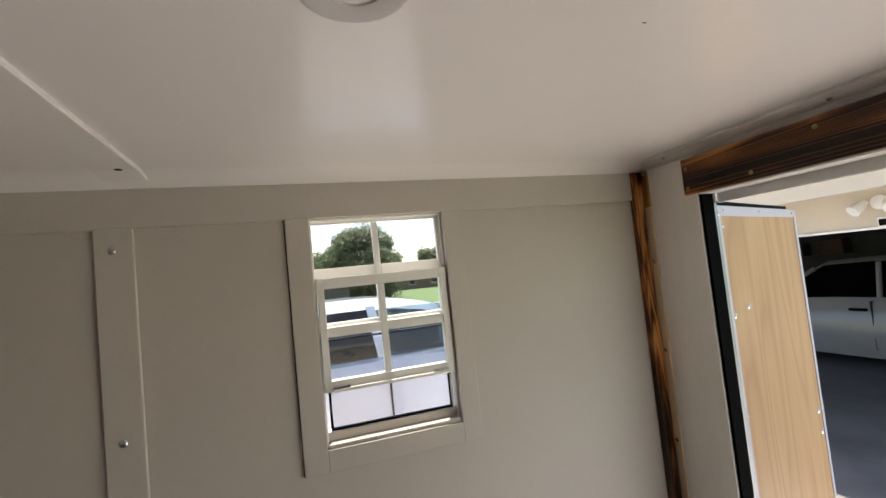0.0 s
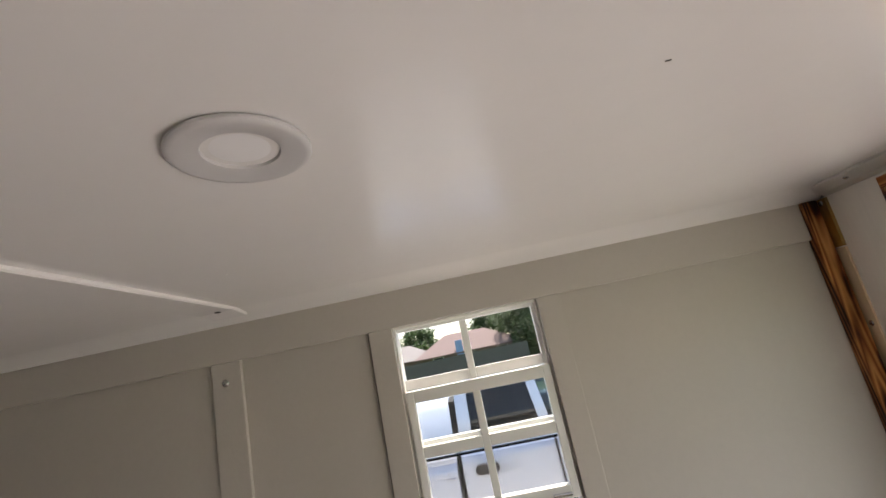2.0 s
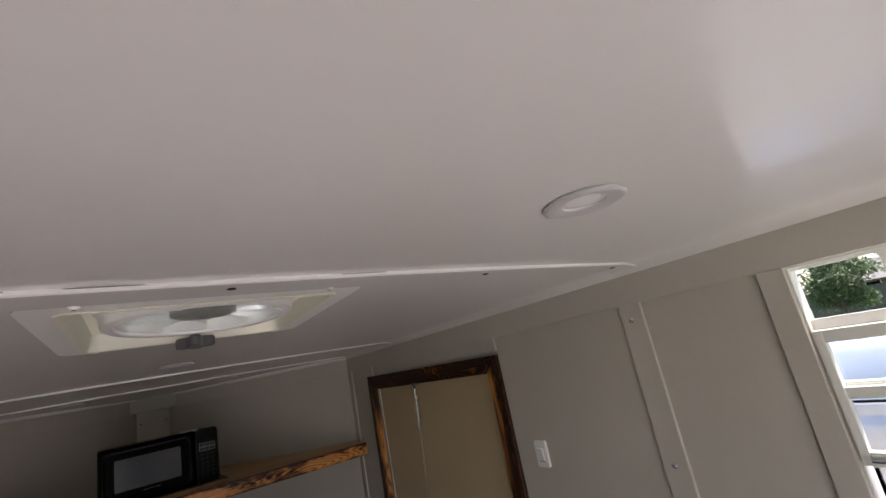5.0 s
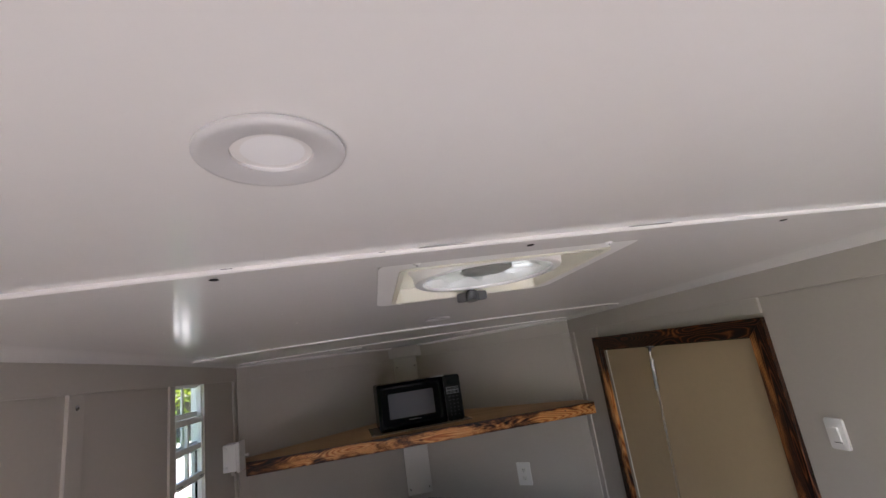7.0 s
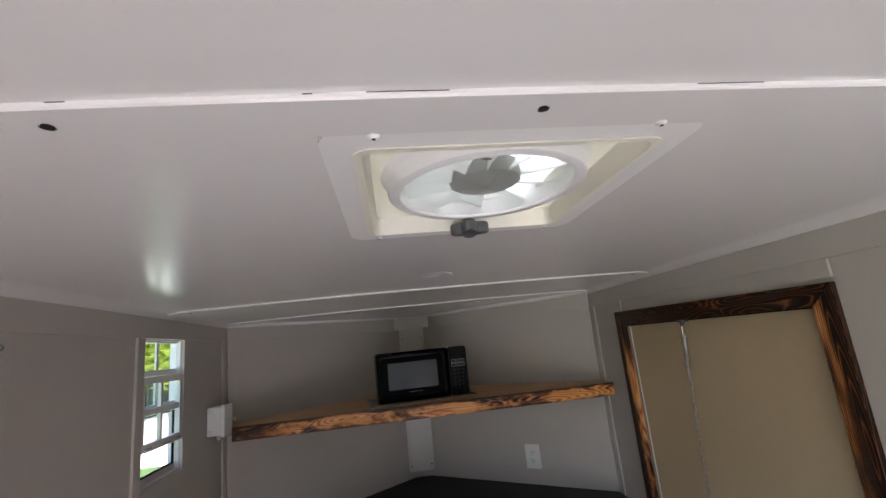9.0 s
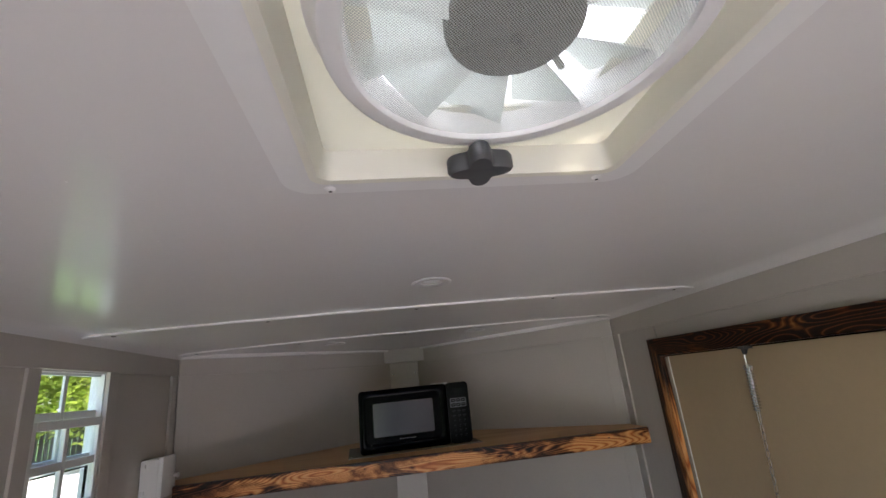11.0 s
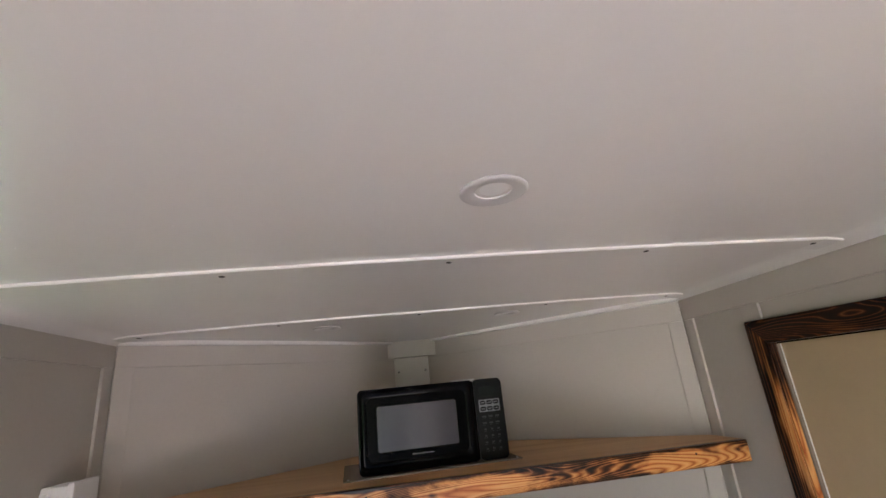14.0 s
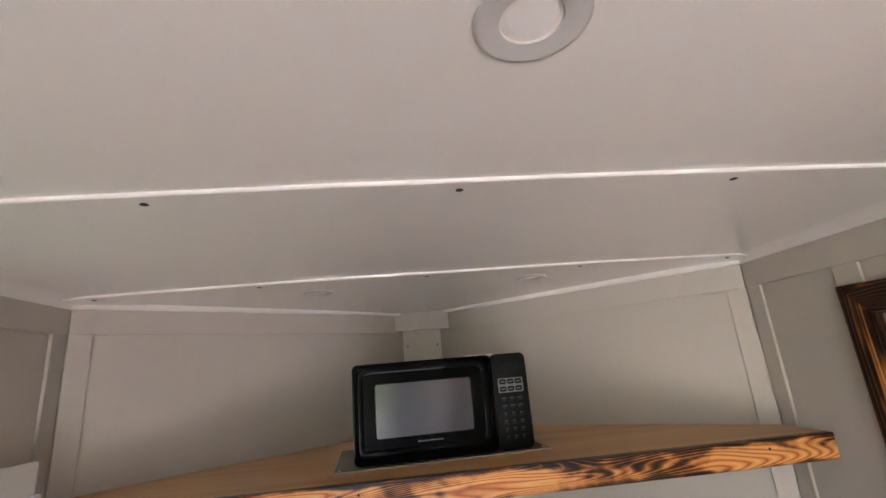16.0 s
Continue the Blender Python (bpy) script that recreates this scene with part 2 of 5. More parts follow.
M_CARGLASS = clear("car_glass", (0.60, 0.67, 0.70), 0.16)
M_SCREEN = mesh_screen("insect_screen", (0.16, 0.155, 0.15), 900, 0.16)
M_FANSCREEN = mesh_screen("fan_screen", (0.70, 0.73, 0.70), 800, 0.36)
# Paler copy of the window vinyl, with sunlight on the outer sash painted in.
M_SUNVINYL = paint("sunlit_window_vinyl", (0.82, 0.82, 0.80), 0.4, 0.04, 70, 0.05)
M_SHELL = paint("trailer_skin", (0.75, 0.75, 0.74), 0.3, 0.04, 30, 0.08)
# White car; the garage's shade is put into the grey of its paint.
M_CARSHADED = paint("shaded_white_car_paint", (0.25, 0.25, 0.245), 0.12, 0.02, 40, 0.01)
# Silver-white truck; the blue tint stands in for sky mirrored in the paint.
M_TRUCK = paint("sky_tinted_truck_paint", (0.66, 0.71, 0.80), 0.08, 0.03, 40, 0.005, metal=0.30, spec=0.7)
M_BEAD = paint("door_stop_bead", (0.20, 0.165, 0.13), 0.4, 0.1)
M_CARDULL = paint("grey_handle", (0.032, 0.032, 0.034), 0.4, 0.1)
M_GRASS = paint("lawn", (0.065, 0.13, 0.022), 0.8, 0.35, 14, 0.6)
M_CONC = paint("driveway_concrete", (0.64, 0.62, 0.585), 0.8, 0.10, 18, 0.4)
# Much darker than the driveway: the bay's shade is put into this colour.
M_SHADEFLOOR = paint("shaded_concrete", (0.14, 0.138, 0.135), 0.5, 0.3, 3, 0.3)
M_ROAD = paint("pale_road", (0.36, 0.355, 0.34), 0.85, 0.12, 18, 0.4)
M_FENCE = paint("weathered_fence_board", (0.085, 0.074, 0.070), 0.8, 0.3, 6, 0.4, (8, 8, 0.6))
M_BRICK = paint("dark_brick", (0.16, 0.10, 0.08), 0.8, 0.25, 12, 0.4)
M_ROOF = paint("red_brown_shingle", (0.17, 0.118, 0.108), 0.85, 0.18, 5, 0.5)
M_ROOFGREY = paint("grey_shingle", (0.22, 0.20, 0.19), 0.85, 0.18, 5, 0.5)
M_SIDING = paint("beige_siding", (0.55, 0.48, 0.38), 0.6, 0.05, 10, 0.2)
M_FASCIA = paint("white_fascia", (0.78, 0.77, 0.75), 0.5, 0.04)
# Near-black: the shade inside the garage is painted into the lining.
M_SHADELINING = paint("shaded_lining", (0.09, 0.088, 0.085), 0.8, 0.2, 4, 0.3)
M_BLUE = paint("blue_plastic", (0.03, 0.08, 0.30), 0.4, 0.1)
M_FLUE = paint("blue_grey_flue", (0.20, 0.30, 0.50), 0.5, 0.1)
M_BARK = paint("bark", (0.10, 0.075, 0.055), 0.9, 0.3, 14, 0.6, (1, 1, 0.3))
M_LEAF = leafy("oak_leaves", (0.022, 0.050, 0.016), (0.10, 0.16, 0.05))
M_LEAFLIME = leafy("lime_leaves", (0.14, 0.24, 0.02), (0.36, 0.42, 0.06))


# ---- builders ----
WORLD_AT = {}


def thing(name, at, label, category, group="", kind=""):
    ob = new(name)
    ob.location = at
    ob.empty_display_size = 0.05
    WORLD_AT[ob.name] = Matrix.Translation(at)
    return tagged(ob, label, category, group, kind)


def finish(bm, name, mat, smooth=False):
    me = bpy.data.meshes.new(name)
    bmesh.ops.recalc_face_normals(bm, faces=bm.faces)
    bm.to_mesh(me)
    bm.free()
    for m in mat if isinstance(mat, (list, tuple)) else (mat,):
        me.materials.append(m)
    if smooth:
        for p in me.polygons:
            p.use_smooth = True
        me.set_sharp_from_angle(angle=radians(38))
    return me


def part(name, bm, material, parent=None, label="", smooth=False):
    """Links a bmesh, in world coordinates, as one mesh object, under a thing or a part if one is given."""
    ob = new(name, finish(bm, name, material, smooth))
    WORLD_AT[ob.name] = Matrix.Identity(4)
    if parent:
        ob.parent = parent
        ob.matrix_parent_inverse = WORLD_AT[parent.name].inverted()
    if label:
        ob["label"] = label
    return ob


def share(ob, m, parent):
    """Another piece on the same mesh, moved by m."""
    o = new(ob.name.split(".")[0], ob.data)
    WORLD_AT[o.name] = m
    o.parent = parent
    o.matrix_parent_inverse = WORLD_AT[parent.name].inverted()
    o.matrix_basis = m
    return o


def box(x0, x1, y0, y1, z0, z1, bevel=0.0, bm=None, m=None, seg=2):
    """A box between the given limits, with rounded edges, added to bm."""
    b = bmesh.new()
    bmesh.ops.create_cube(b, size=1)
    bmesh.ops.transform(b, matrix=Matrix.LocRotScale(((x0 + x1) / 2, (y0 + y1) / 2, (z0 + z1) / 2), None,
                                                      (abs(x1 - x0), abs(y1 - y0), abs(z1 - z0))), verts=b.verts)
    if bevel:
        bmesh.ops.bevel(b, geom=b.edges[:], offset=bevel, segments=seg, profile=0.6, affect="EDGES")
    if m:
        bmesh.ops.transform(b, matrix=m, verts=b.verts)
    return merge(bm, b)


def thicken(bm, t):
    """Gives a sheet a thickness."""
    bm.normal_update()
    bmesh.ops.solidify(bm, geom=bm.faces[:], thickness=t)


def merge(bm, b):
    if bm is None:
        return b
    tmp = bpy.data.meshes.new("tmp")
    b.to_mesh(tmp)
    b.free()
    bm.from_mesh(tmp)
    bpy.data.meshes.remove(tmp)
    return bm


def turned(profile, at, steps=48, axis=None, bm=None, cap=False):
    """A body of revolution round z through at, from (radius, height) pairs; axis turns it."""
    b = bmesh.new()
    rings = []
    for r, h in profile:
        rings.append([b.verts.new((r * math.cos(i * math.tau / steps), r * math.sin(i * math.tau / steps), h)) for i in range(steps)] if r > 1e-6
                     else [b.verts.new((0, 0, h))])
    for a, c in zip(rings, rings[1:]):
        for i in range(steps):
            j = (i + 1) % steps
            if len(a) == 1 and len(c) > 1:
                b.faces.new((a[0], c[i], c[j]))
            elif len(c) == 1 and len(a) > 1:
                b.faces.new((a[i], a[j], c[0]))
            elif len(a) > 1:
                b.faces.new((a[i], a[j], c[j], c[i]))
    m = Matrix.Translation(at)
    if axis:
        m = m @ Vector((0, 0, 1)).rotation_difference(Vector(axis)).to_matrix().to_4x4()
    bmesh.ops.transform(b, matrix=m, verts=b.verts)
    return merge(bm, b)


def prism(outline, a, b_, m=None, bevel=0.0, bm=None):
    """An outline in the (u, v) plane drawn out from a to b along w; m maps (u, v, w) to the world."""
    b = bmesh.new()
    lo = [b.verts.new((u, v, a)) for u, v in outline]
    hi = [b.verts.new((u, v, b_)) for u, v in outline]
    n = len(outline)
    b.faces.new(lo[::-1])
    b.faces.new(hi)
    for i in range(n):
        j = (i + 1) % n
        b.faces.new((lo[i], lo[j], hi[j], hi[i]))
    if bevel:
        bmesh.ops.bevel(b, geom=b.edges[:], offset=bevel, segments=2, profile=0.6, affect="EDGES")
    if m:
        bmesh.ops.transform(b, matrix=m, verts=b.verts)
    return merge(bm, b)


def lofted(sections, bm=None):
    """Skins a row of outlines with equal numbers of points, and closes both ends."""
    b = bmesh.new()
    rows = [[b.verts.new(p) for p in s] for s in sections]
    n = len(rows[0])
    for p, q in zip(rows, rows[1:]):
        for i in range(n):
            b.faces.new((p[i], p[(i + 1) % n], q[(i + 1) % n], q[i]))
    b.faces.new(rows[0][::-1])
    b.faces.new(rows[-1])
    return merge(bm, b)


def rounded(x0, x1, y0, y1, r, n=6):
    """The outline of a rectangle with round corners."""
    pts = []
    for cx, cy, a0 in ((x1 - r, y1 - r, 0), (x0 + r, y1 - r, 90), (x0 + r, y0 + r, 180), (x1 - r, y0 + r, 270)):
        pts += [(cx + r * math.cos(radians(a0 + 90 * i / n)), cy + r * math.sin(radians(a0 + 90 * i / n))) for i in range(n + 1)]
    return pts


def ring_plate(outer, inner, z0, z1, bm=None, m=None):
    """A flat frame between two outlines with the same number of points."""
    b = bmesh.new()
    layers = [[b.verts.new((x, y, z)) for x, y in line] for line, z in ((outer, z0), (outer, z1), (inner, z1), (inner, z0))]
    n = len(outer)
    for p, q in zip(layers, layers[1:] + layers[:1]):
        for i in range(n):
            j = (i + 1) % n
            b.faces.new((p[i], p[j], q[j], q[i]))
    if m:
        bmesh.ops.transform(b, matrix=m, verts=b.verts)
    return merge(bm, b)


def pipe(points, r, steps=8, bm=None):
    """A round rod along points."""
    b = bmesh.new()
    pts = [Vector(p) for p in points]
    rings = []
    for i, p in enumerate(pts):
        d = (pts[min(i + 1, len(pts) - 1)] - pts[max(i - 1, 0)]).normalized()
        side = d.orthogonal().normalized() if not rings else (side - d * side.dot(d)).normalized()
        up = d.cross(side)
        rings.append([b.verts.new(p + r * (math.cos(k * math.tau / steps) * side + math.sin(k * math.tau / steps) * up)) for k in range(steps)])
    for a, c in zip(rings, rings[1:]):
        for k in range(steps):
            b.faces.new((a[k], a[(k + 1) % steps], c[(k + 1) % steps], c[k]))
    b.faces.new(rings[0][::-1])
    b.faces.new(rings[-1])
    return merge(bm, b)


def dome_screw(at, axis, r=0.0055, name="screw", mat=None, parent=None):
    """A low domed screw head with a washer rim and a recess."""
    bm = turned([(r * 1.15, 0), (r * 1.15, r * 0.12), (r, r * 0.2), (r * 0.8, r * 0.48), (r * 0.36, r * 0.6), (r * 0.3, r * 0.3), (0, r * 0.3)], at, 16, axis)
    return part(name, bm, mat or M_STEEL, parent, smooth=True)


# ---- the trailer's shell ----
WY, PY = 0.918, 0.926            # face of the boards and of the wall panels between them
NOSE_X, TIP_X, REAR_X = -2.157, -2.93, 0.882
FRIEZE, TOP, FLOOR = 1.715, 1.787, 0.0
GROUND = -0.28
NOSE_LEN = math.hypot(TIP_X - NOSE_X, WY)


def side_wall(name, side, openings, label):
    """A side wall with its openings, given as (x0, x1, z0, z1), each as wide as the wall between two uprights."""
    bm = None
    x = NOSE_X - 0.02
    y0, y1 = sorted((side * PY, side * (PY + 0.040)))
    for x0, x1, z0, z1 in sorted(openings):
        bm = box(x, x0, y0, y1, FLOOR - 0.06, 1.86, 0, bm)
        bm = box(x0, x1, y0, y1, z1, 1.86, 0, bm)
        if z0 > FLOOR:
            bm = box(x0, x1, y0, y1, FLOOR - 0.06, z0, 0, bm)
        x = x1
    bm = box(x, REAR_X + 0.05, y0, y1, FLOOR - 0.06, 1.86, 0, bm)
    return tagged(part(name, bm, M_WALL), label, "wall", kind="structure")


def board(wall, x0, x1, z0, z1, side, name="trim_board", proud=0.0):
    y0, y1 = sorted((side * (WY - proud), side * (PY + 0.002)))
    return part(name, box(x0, x1, y0, y1, z0, z1, 0.0018), M_TRIM, wall)


WIN_R = (0.038, 0.322, 1.256, FRIEZE)
WIN_L = (-1.712, -1.437, 1.256, FRIEZE)
DOOR = (-1.833, -0.893, FLOOR, 1.602)
wall_right = side_wall("wall_right", 1, [WIN_R, DOOR], "greige painted trailer side wall with flat boards over the seams")
wall_left = side_wall("wall_left", -1, [WIN_L], "greige painted trailer side wall with flat boards over the seams")
for wall, side in ((wall_right, 1), (wall_left, -1)):
    board(wall, NOSE_X, REAR_X - 0.034 if side > 0 else REAR_X - 0.002, FRIEZE, TOP, side, "frieze_board", 0.001)
    board(wall, NOSE_X, NOSE_X + 0.046, FLOOR, FRIEZE, side, "corner_board")
b = board(wall_right, -0.326, -0.266, FLOOR, FRIEZE, 1, "batten")
for z in (1.677, 1.342, 0.99, 0.64, 0.30):
    dome_screw((-0.2985, WY, z), (0, -1, 0), 0.0062, "bolt", M_STEEL, b)
b = board(wall_left, -0.925, -0.866, FLOOR, FRIEZE, -1, "batten")
for z in (1.684, 1.337, 0.99, 0.64, 0.30):
    dome_screw((-0.897, -WY, z), (0, 1, 0), 0.0062, "bolt", M_STEEL, b)
for x0 in (-1.893, -0.891):
    board(wall_right, x0, x0 + 0.06, 1.669, FRIEZE, 1, "batten")
for wall, side, (x0, x1, z0, z1) in ((wall_right, 1, WIN_R), (wall_left, -1, WIN_L)):
    board(wall, x0 - 0.046, x0, 1.212, FRIEZE, side, "window_casing")
    board(wall, x1, x1 + 0.042, 1.212, FRIEZE, side, "window_casing")
    board(wall, x0, x1, 1.212, z0, side, "window_casing")

# Dark slivers paint in the shadow lines beside the proud casing and batten.
for x, z0 in ((-0.0087, 1.214), (-0.3267, 0.0)):
    part("joint_shadow_line", box(x - 0.0012, x + 0.0004, PY - 0.0016, PY + 0.0005, z0, FRIEZE - 0.001), M_DARK, wall_right, "thin dark open joint and shadow line")

# V-shaped nose: two slanting walls, boards on them, a flat post and cap where they meet
for name, side in (("wall_nose_right", 1), ("wall_nose_left", -1)):
    along = Vector((TIP_X - NOSE_X, -side * WY, 0)).normalized()
    inward = Vector((along.y, -along.x, 0)) * (1 if side < 0 else -1)
    if inward.x < 0:
        inward = -inward
    m = Matrix((( along.x, inward.x, 0, NOSE_X), (along.y, inward.y, 0, side * WY), (0, 0, 1, 0), (0, 0, 0, 1)))
    w = tagged(part(name, box(-0.03, NOSE_LEN + 0.02, -0.07, -0.008, FLOOR - 0.06, 1.86, 0, None, m), M_WALL),
               "greige painted slanting wall of the trailer's V nose", "wall", kind="structure")
    part("frieze_board", box(0.003, NOSE_LEN - 0.1, -0.009, 0.001, FRIEZE, TOP, 0.0018, None, m), M_TRIM, w)
    part("corner_board", box(0.003, 0.052, -0.009, 0, FLOOR, FRIEZE, 0.0018, None, m), M_TRIM, w)
    z_a, z_b = (TOP - 0.001 if side > 0 else TOP - 0.009), TOP + 0.001
    bead = [(-0.010, 0.0), (0.012, 0.0), (0.017, 0.004), (0.018, 0.010), (0.015, 0.026), (-0.010, 0.026)]
    rows = [[m @ Vector((u, v, z + w)) for v, w in bead] for u, z in ((0.0, z_a), (NOSE_LEN - 0.02, z_b))]
    tagged(part("trim", lofted(rows), M_CEIL, smooth=True), "white painted bead between nose wall and ceiling", "trim", kind="structure")
post = tagged(part("nose_post", box(TIP_X + 0.04, TIP_X + 0.078, -0.086, 0.072, 0.85, FRIEZE + 0.006, 0.002), M_TRIM),
              "greige painted flat post in the tip of the nose", "post", kind="structure")
for y in (-0.068, 0.056):
    for z in (1.66, 0.885):
        dome_screw((TIP_X + 0.078, y, z), (1, 0, 0), 0.005, "screw", M_STEEL, post)
tagged(part("nose_cap", box(TIP_X + 0.045, TIP_X + 0.098, -0.147, 0.108, FRIEZE + 0.007, TOP + 0.012, 0.002), M_TRIM),
       "greige painted cap board over the nose post", "board", kind="structure")

# floor and roof
outline = [(REAR_X + 0.05, -0.99), (REAR_X + 0.05, 0.99), (NOSE_X, 0.99), (TIP_X - 0.08, 0.0), (NOSE_X, -0.99)]
tagged(part("floor", prism(outline, FLOOR - 0.08, FLOOR), M_FLOOR), "brown wooden trailer floor", "floor", kind="structure")
tagged(part("trailer_base", prism([(REAR_X - 0.1, -0.80), (REAR_X - 0.1, 0.80), (NOSE_X, 0.80), (TIP_X + 0.15, 0.0), (NOSE_X, -0.80)], GROUND - 0.01, FLOOR - 0.08), M_RUBBER),
       "dark plain base under the trailer floor", "base", kind="structure")
VENT = (-0.684, -0.326, -0.161, 0.187)
roof = box(VENT[1], REAR_X + 0.05, -0.99, 0.99, 1.865, 1.90)
box(VENT[0], VENT[1], -0.99, VENT[2], 1.865, 1.90, 0, roof)
box(VENT[0], VENT[1], VENT[3], 0.99, 1.865, 1.90, 0, roof)
prism([(VENT[0], -0.99), (VENT[0], 0.99), (NOSE_X, 0.99), (TIP_X - 0.08, 0.0), (NOSE_X, -0.99)], 1.865, 1.90, bm=roof)
tagged(part("roof", roof, M_SHELL), "white metal trailer roof skin", "roof", kind="structure")


def ceiling_z(y, x=0.0):
    """Underside of the ceiling: a shallow bow that rolls down at the side walls, sags a little at the rear, sinks and tips towards the nose."""
    a = abs(y) / WY
    tip = min(1.0, max(0.0, (-0.9 - x) / 1.2))
    sag = 0.006 * (1.0 - min(1.0, a) ** 2) * min(1.0, max(0.0, (x + 0.2) / 0.25))
    roll = 0.0205 - 0.004 * min(1.0, max(0.0, -x / 2))
    return 1.817 - sag + 0.011 * min(0.0, x + 1.0) - 0.011 * a * a + (0.012 * y if y > 0 else 0.0) * tip - roll * max(0.0, (a - 0.93) / 0.07) ** 2


def ceiling():
    bm = bmesh.new()
    xs = [REAR_X, 0.6, 0.3, 0.12, 0.05, -0.04, -0.12, -0.2, VENT[1], -0.5, VENT[0], -0.9, -1.2, -1.5, -1.8, NOSE_X] + [NOSE_X + (TIP_X - NOSE_X) * i / 8 for i in range(1, 9)]
    half = [0.0, 0.09, -VENT[2] / WY, VENT[3] / WY, 0.3, 0.45, 0.6, 0.75, 0.85, 0.93, 0.945, 0.96, 0.975, 0.99, 1.003]
    ts = [-h for h in half[:0:-1]] + half
    grid = []
    for x in xs:
        lim = WY if x >= NOSE_X else max(0.02, WY * (x - TIP_X) / (NOSE_X - TIP_X))
        grid.append([bm.verts.new((x, t * lim, ceiling_z(t * lim, x))) for t in ts])
    for i in range(len(xs) - 1):
        for j in range(len(ts) - 1):
            mx, my = (xs[i] + xs[i + 1]) / 2, (ts[j] + ts[j + 1]) / 2 * WY
            if VENT[0] < mx < VENT[1] and VENT[2] - 0.001 < my < VENT[3] + 0.001:
                continue
            bm.faces.new((grid[i][j], grid[i + 1][j], grid[i + 1][j + 1], grid[i][j + 1]))
    thicken(bm, 0.006)
    return tagged(part("ceiling", bm, M_CEIL, smooth=True), "glossy white painted trailer ceiling", "ceiling", kind="structure")


top = ceiling()
rng = random.Random(4)
part("nick", box(0.3630, 0.3672, 0.3414, 0.3424, ceiling_z(0.34, 0.365) - 0.0006, ceiling_z(0.34, 0.365) + 0.0002), M_DARK, top, "tiny dark nick")
for i in range(46):
    x, y = rng.uniform(-2.0, 0.7), rng.uniform(-0.8, 0.8)
    r = rng.uniform(0.0006, 0.0014)
    if not (-0.75 < x < -0.26 and abs(y) < 0.25):
        part("paint_speck", turned([(r, 0.0004), (r * 0.8, -0.0004), (0, -0.0007)], (x, y, ceiling_z(y, x)), 7), M_WHITE, top)


def ceiling_strip(x_near, x_far, holes, gaps):
    """A flat white strip over a ceiling seam: it follows the ceiling's bow and has sunk screw holes."""
    t = thing("ceiling_strip", (x_near, 0, 1.80), "white painted flat strip over a ceiling seam with screw holes", "trim", "ceiling strips")
    bm = bmesh.new()
    ys = [-0.893 + 1.786 * i / 40 for i in range(41)]
    rows = []
    for y in ys:
        z = ceiling_z(y, x_near)
        a = abs(y) / WY
        d = 0.006 if a < 0.9 else 0.006 - 0.003 * (a - 0.9) / 0.073
        rows.append([bm.verts.new(p) for p in ((x_near, y, z + 0.001), (x_near, y, z - d + 0.002), (x_near - 0.002, y, z - d), (x_far + 0.002, y, z - d), (x_far, y, z - d + 0.002), (x_far, y, z + 0.001))])
    for p, q in zip(rows, rows[1:]):
        for k in range(5):
            bm.faces.new((p[k], p[k + 1], q[k + 1], q[k]))
    bm.faces.new(rows[0])
    bm.faces.new(rows[-1][::-1])
    part("strip", bm, M_CEIL, t)
    for y in holes:
        hb = turned([(0.0062, 0.0003), (0.0052, 0.0012), (0.0048, -0.0002), (0.002, -0.0006), (0, -0.0006)], (x_near - 0.027, y, ceiling_z(y, x_near) - 0.006 - 0.0008), 14)
        part("screw_hole", hb, M_DARK, t, "dark sunken screw head")
    for y0, y1 in gaps:
        part("joint_shadow_line", box(x_near - 0.001, x_near + 0.0006, y0, y1, ceiling_z(y0, x_near) - 0.0011, ceiling_z(y0, x_near) - 0.0005), M_DARK, t, "thin dark open joint and shadow line")


ceiling_strip(-0.229, -0.297, (0.839, 0.45, 0.02, -0.404, -0.83), ((-0.144, -0.073), (0.161, 0.230), (-0.388, -0.374), (-0.196, -0.188)))
ceiling_strip(-1.524, -1.594, (0.842, 0.429, 0.0, -0.427, -0.832), ())
ceiling_strip(-2.088, -2.150, (0.847, 0.407, -0.017, -0.447, -0.838), ())


# ---- rear end: metal jambs, scorched header and corner strip, the opening ----
rear = box(REAR_X, REAR_X + 0.05, -0.985, -0.757, FLOOR - 0.06, 1.86)
box(REAR_X, REAR_X + 0.05, 0.757, 0.985, FLOOR - 0.06, 1.86, 0, rear)
box(REAR_X, REAR_X + 0.05, -0.757, 0.757, 1.722, 1.86, 0, rear)
wall_rear = tagged(part("wall_rear", rear, M_ALU_DULL), "aluminium rear frame of the trailer round the wide opening", "wall", kind="structure")
for side in (1, -1):
    y0, y1 = sorted((side * 0.757, side * (WY - 0.002)))
    j = part("jamb_cover", box(REAR_X - 0.004, REAR_X, y0, y1, FLOOR, 1.786, 0.001), M_ALU, wall_rear, "brushed aluminium cover plate")
    y0, y1 = sorted((side * 0.893, side * (WY - 0.003)))
    a = part("corner_angle", box(REAR_X - 0.008, REAR_X - 0.004, y0, y1, FLOOR, 1.69, 0.0008), M_ALU_WARM, wall_rear, "shiny aluminium corner angle")
    part("corner_angle", box(REAR_X - 0.010, REAR_X - 0.004, y0, y1, 1.692, 1.784, 0.0008), M_BRASS, wall_rear, "dark bronze corner piece")
    for z in (1.776, 1.552, 1.328, 1.105, 0.88, 0.66):
        dome_screw((REAR_X - (0.010 if z > 1.7 else 0.008), side * 0.904, z), (-1, 0, 0), 0.0045, "screw", M_STEEL, a)
part("lintel", box(REAR_X, REAR_X + 0.052, -0.757, 0.757, 1.696, 1.7215, 0.002), M_SHELL, wall_rear, "white painted lintel")
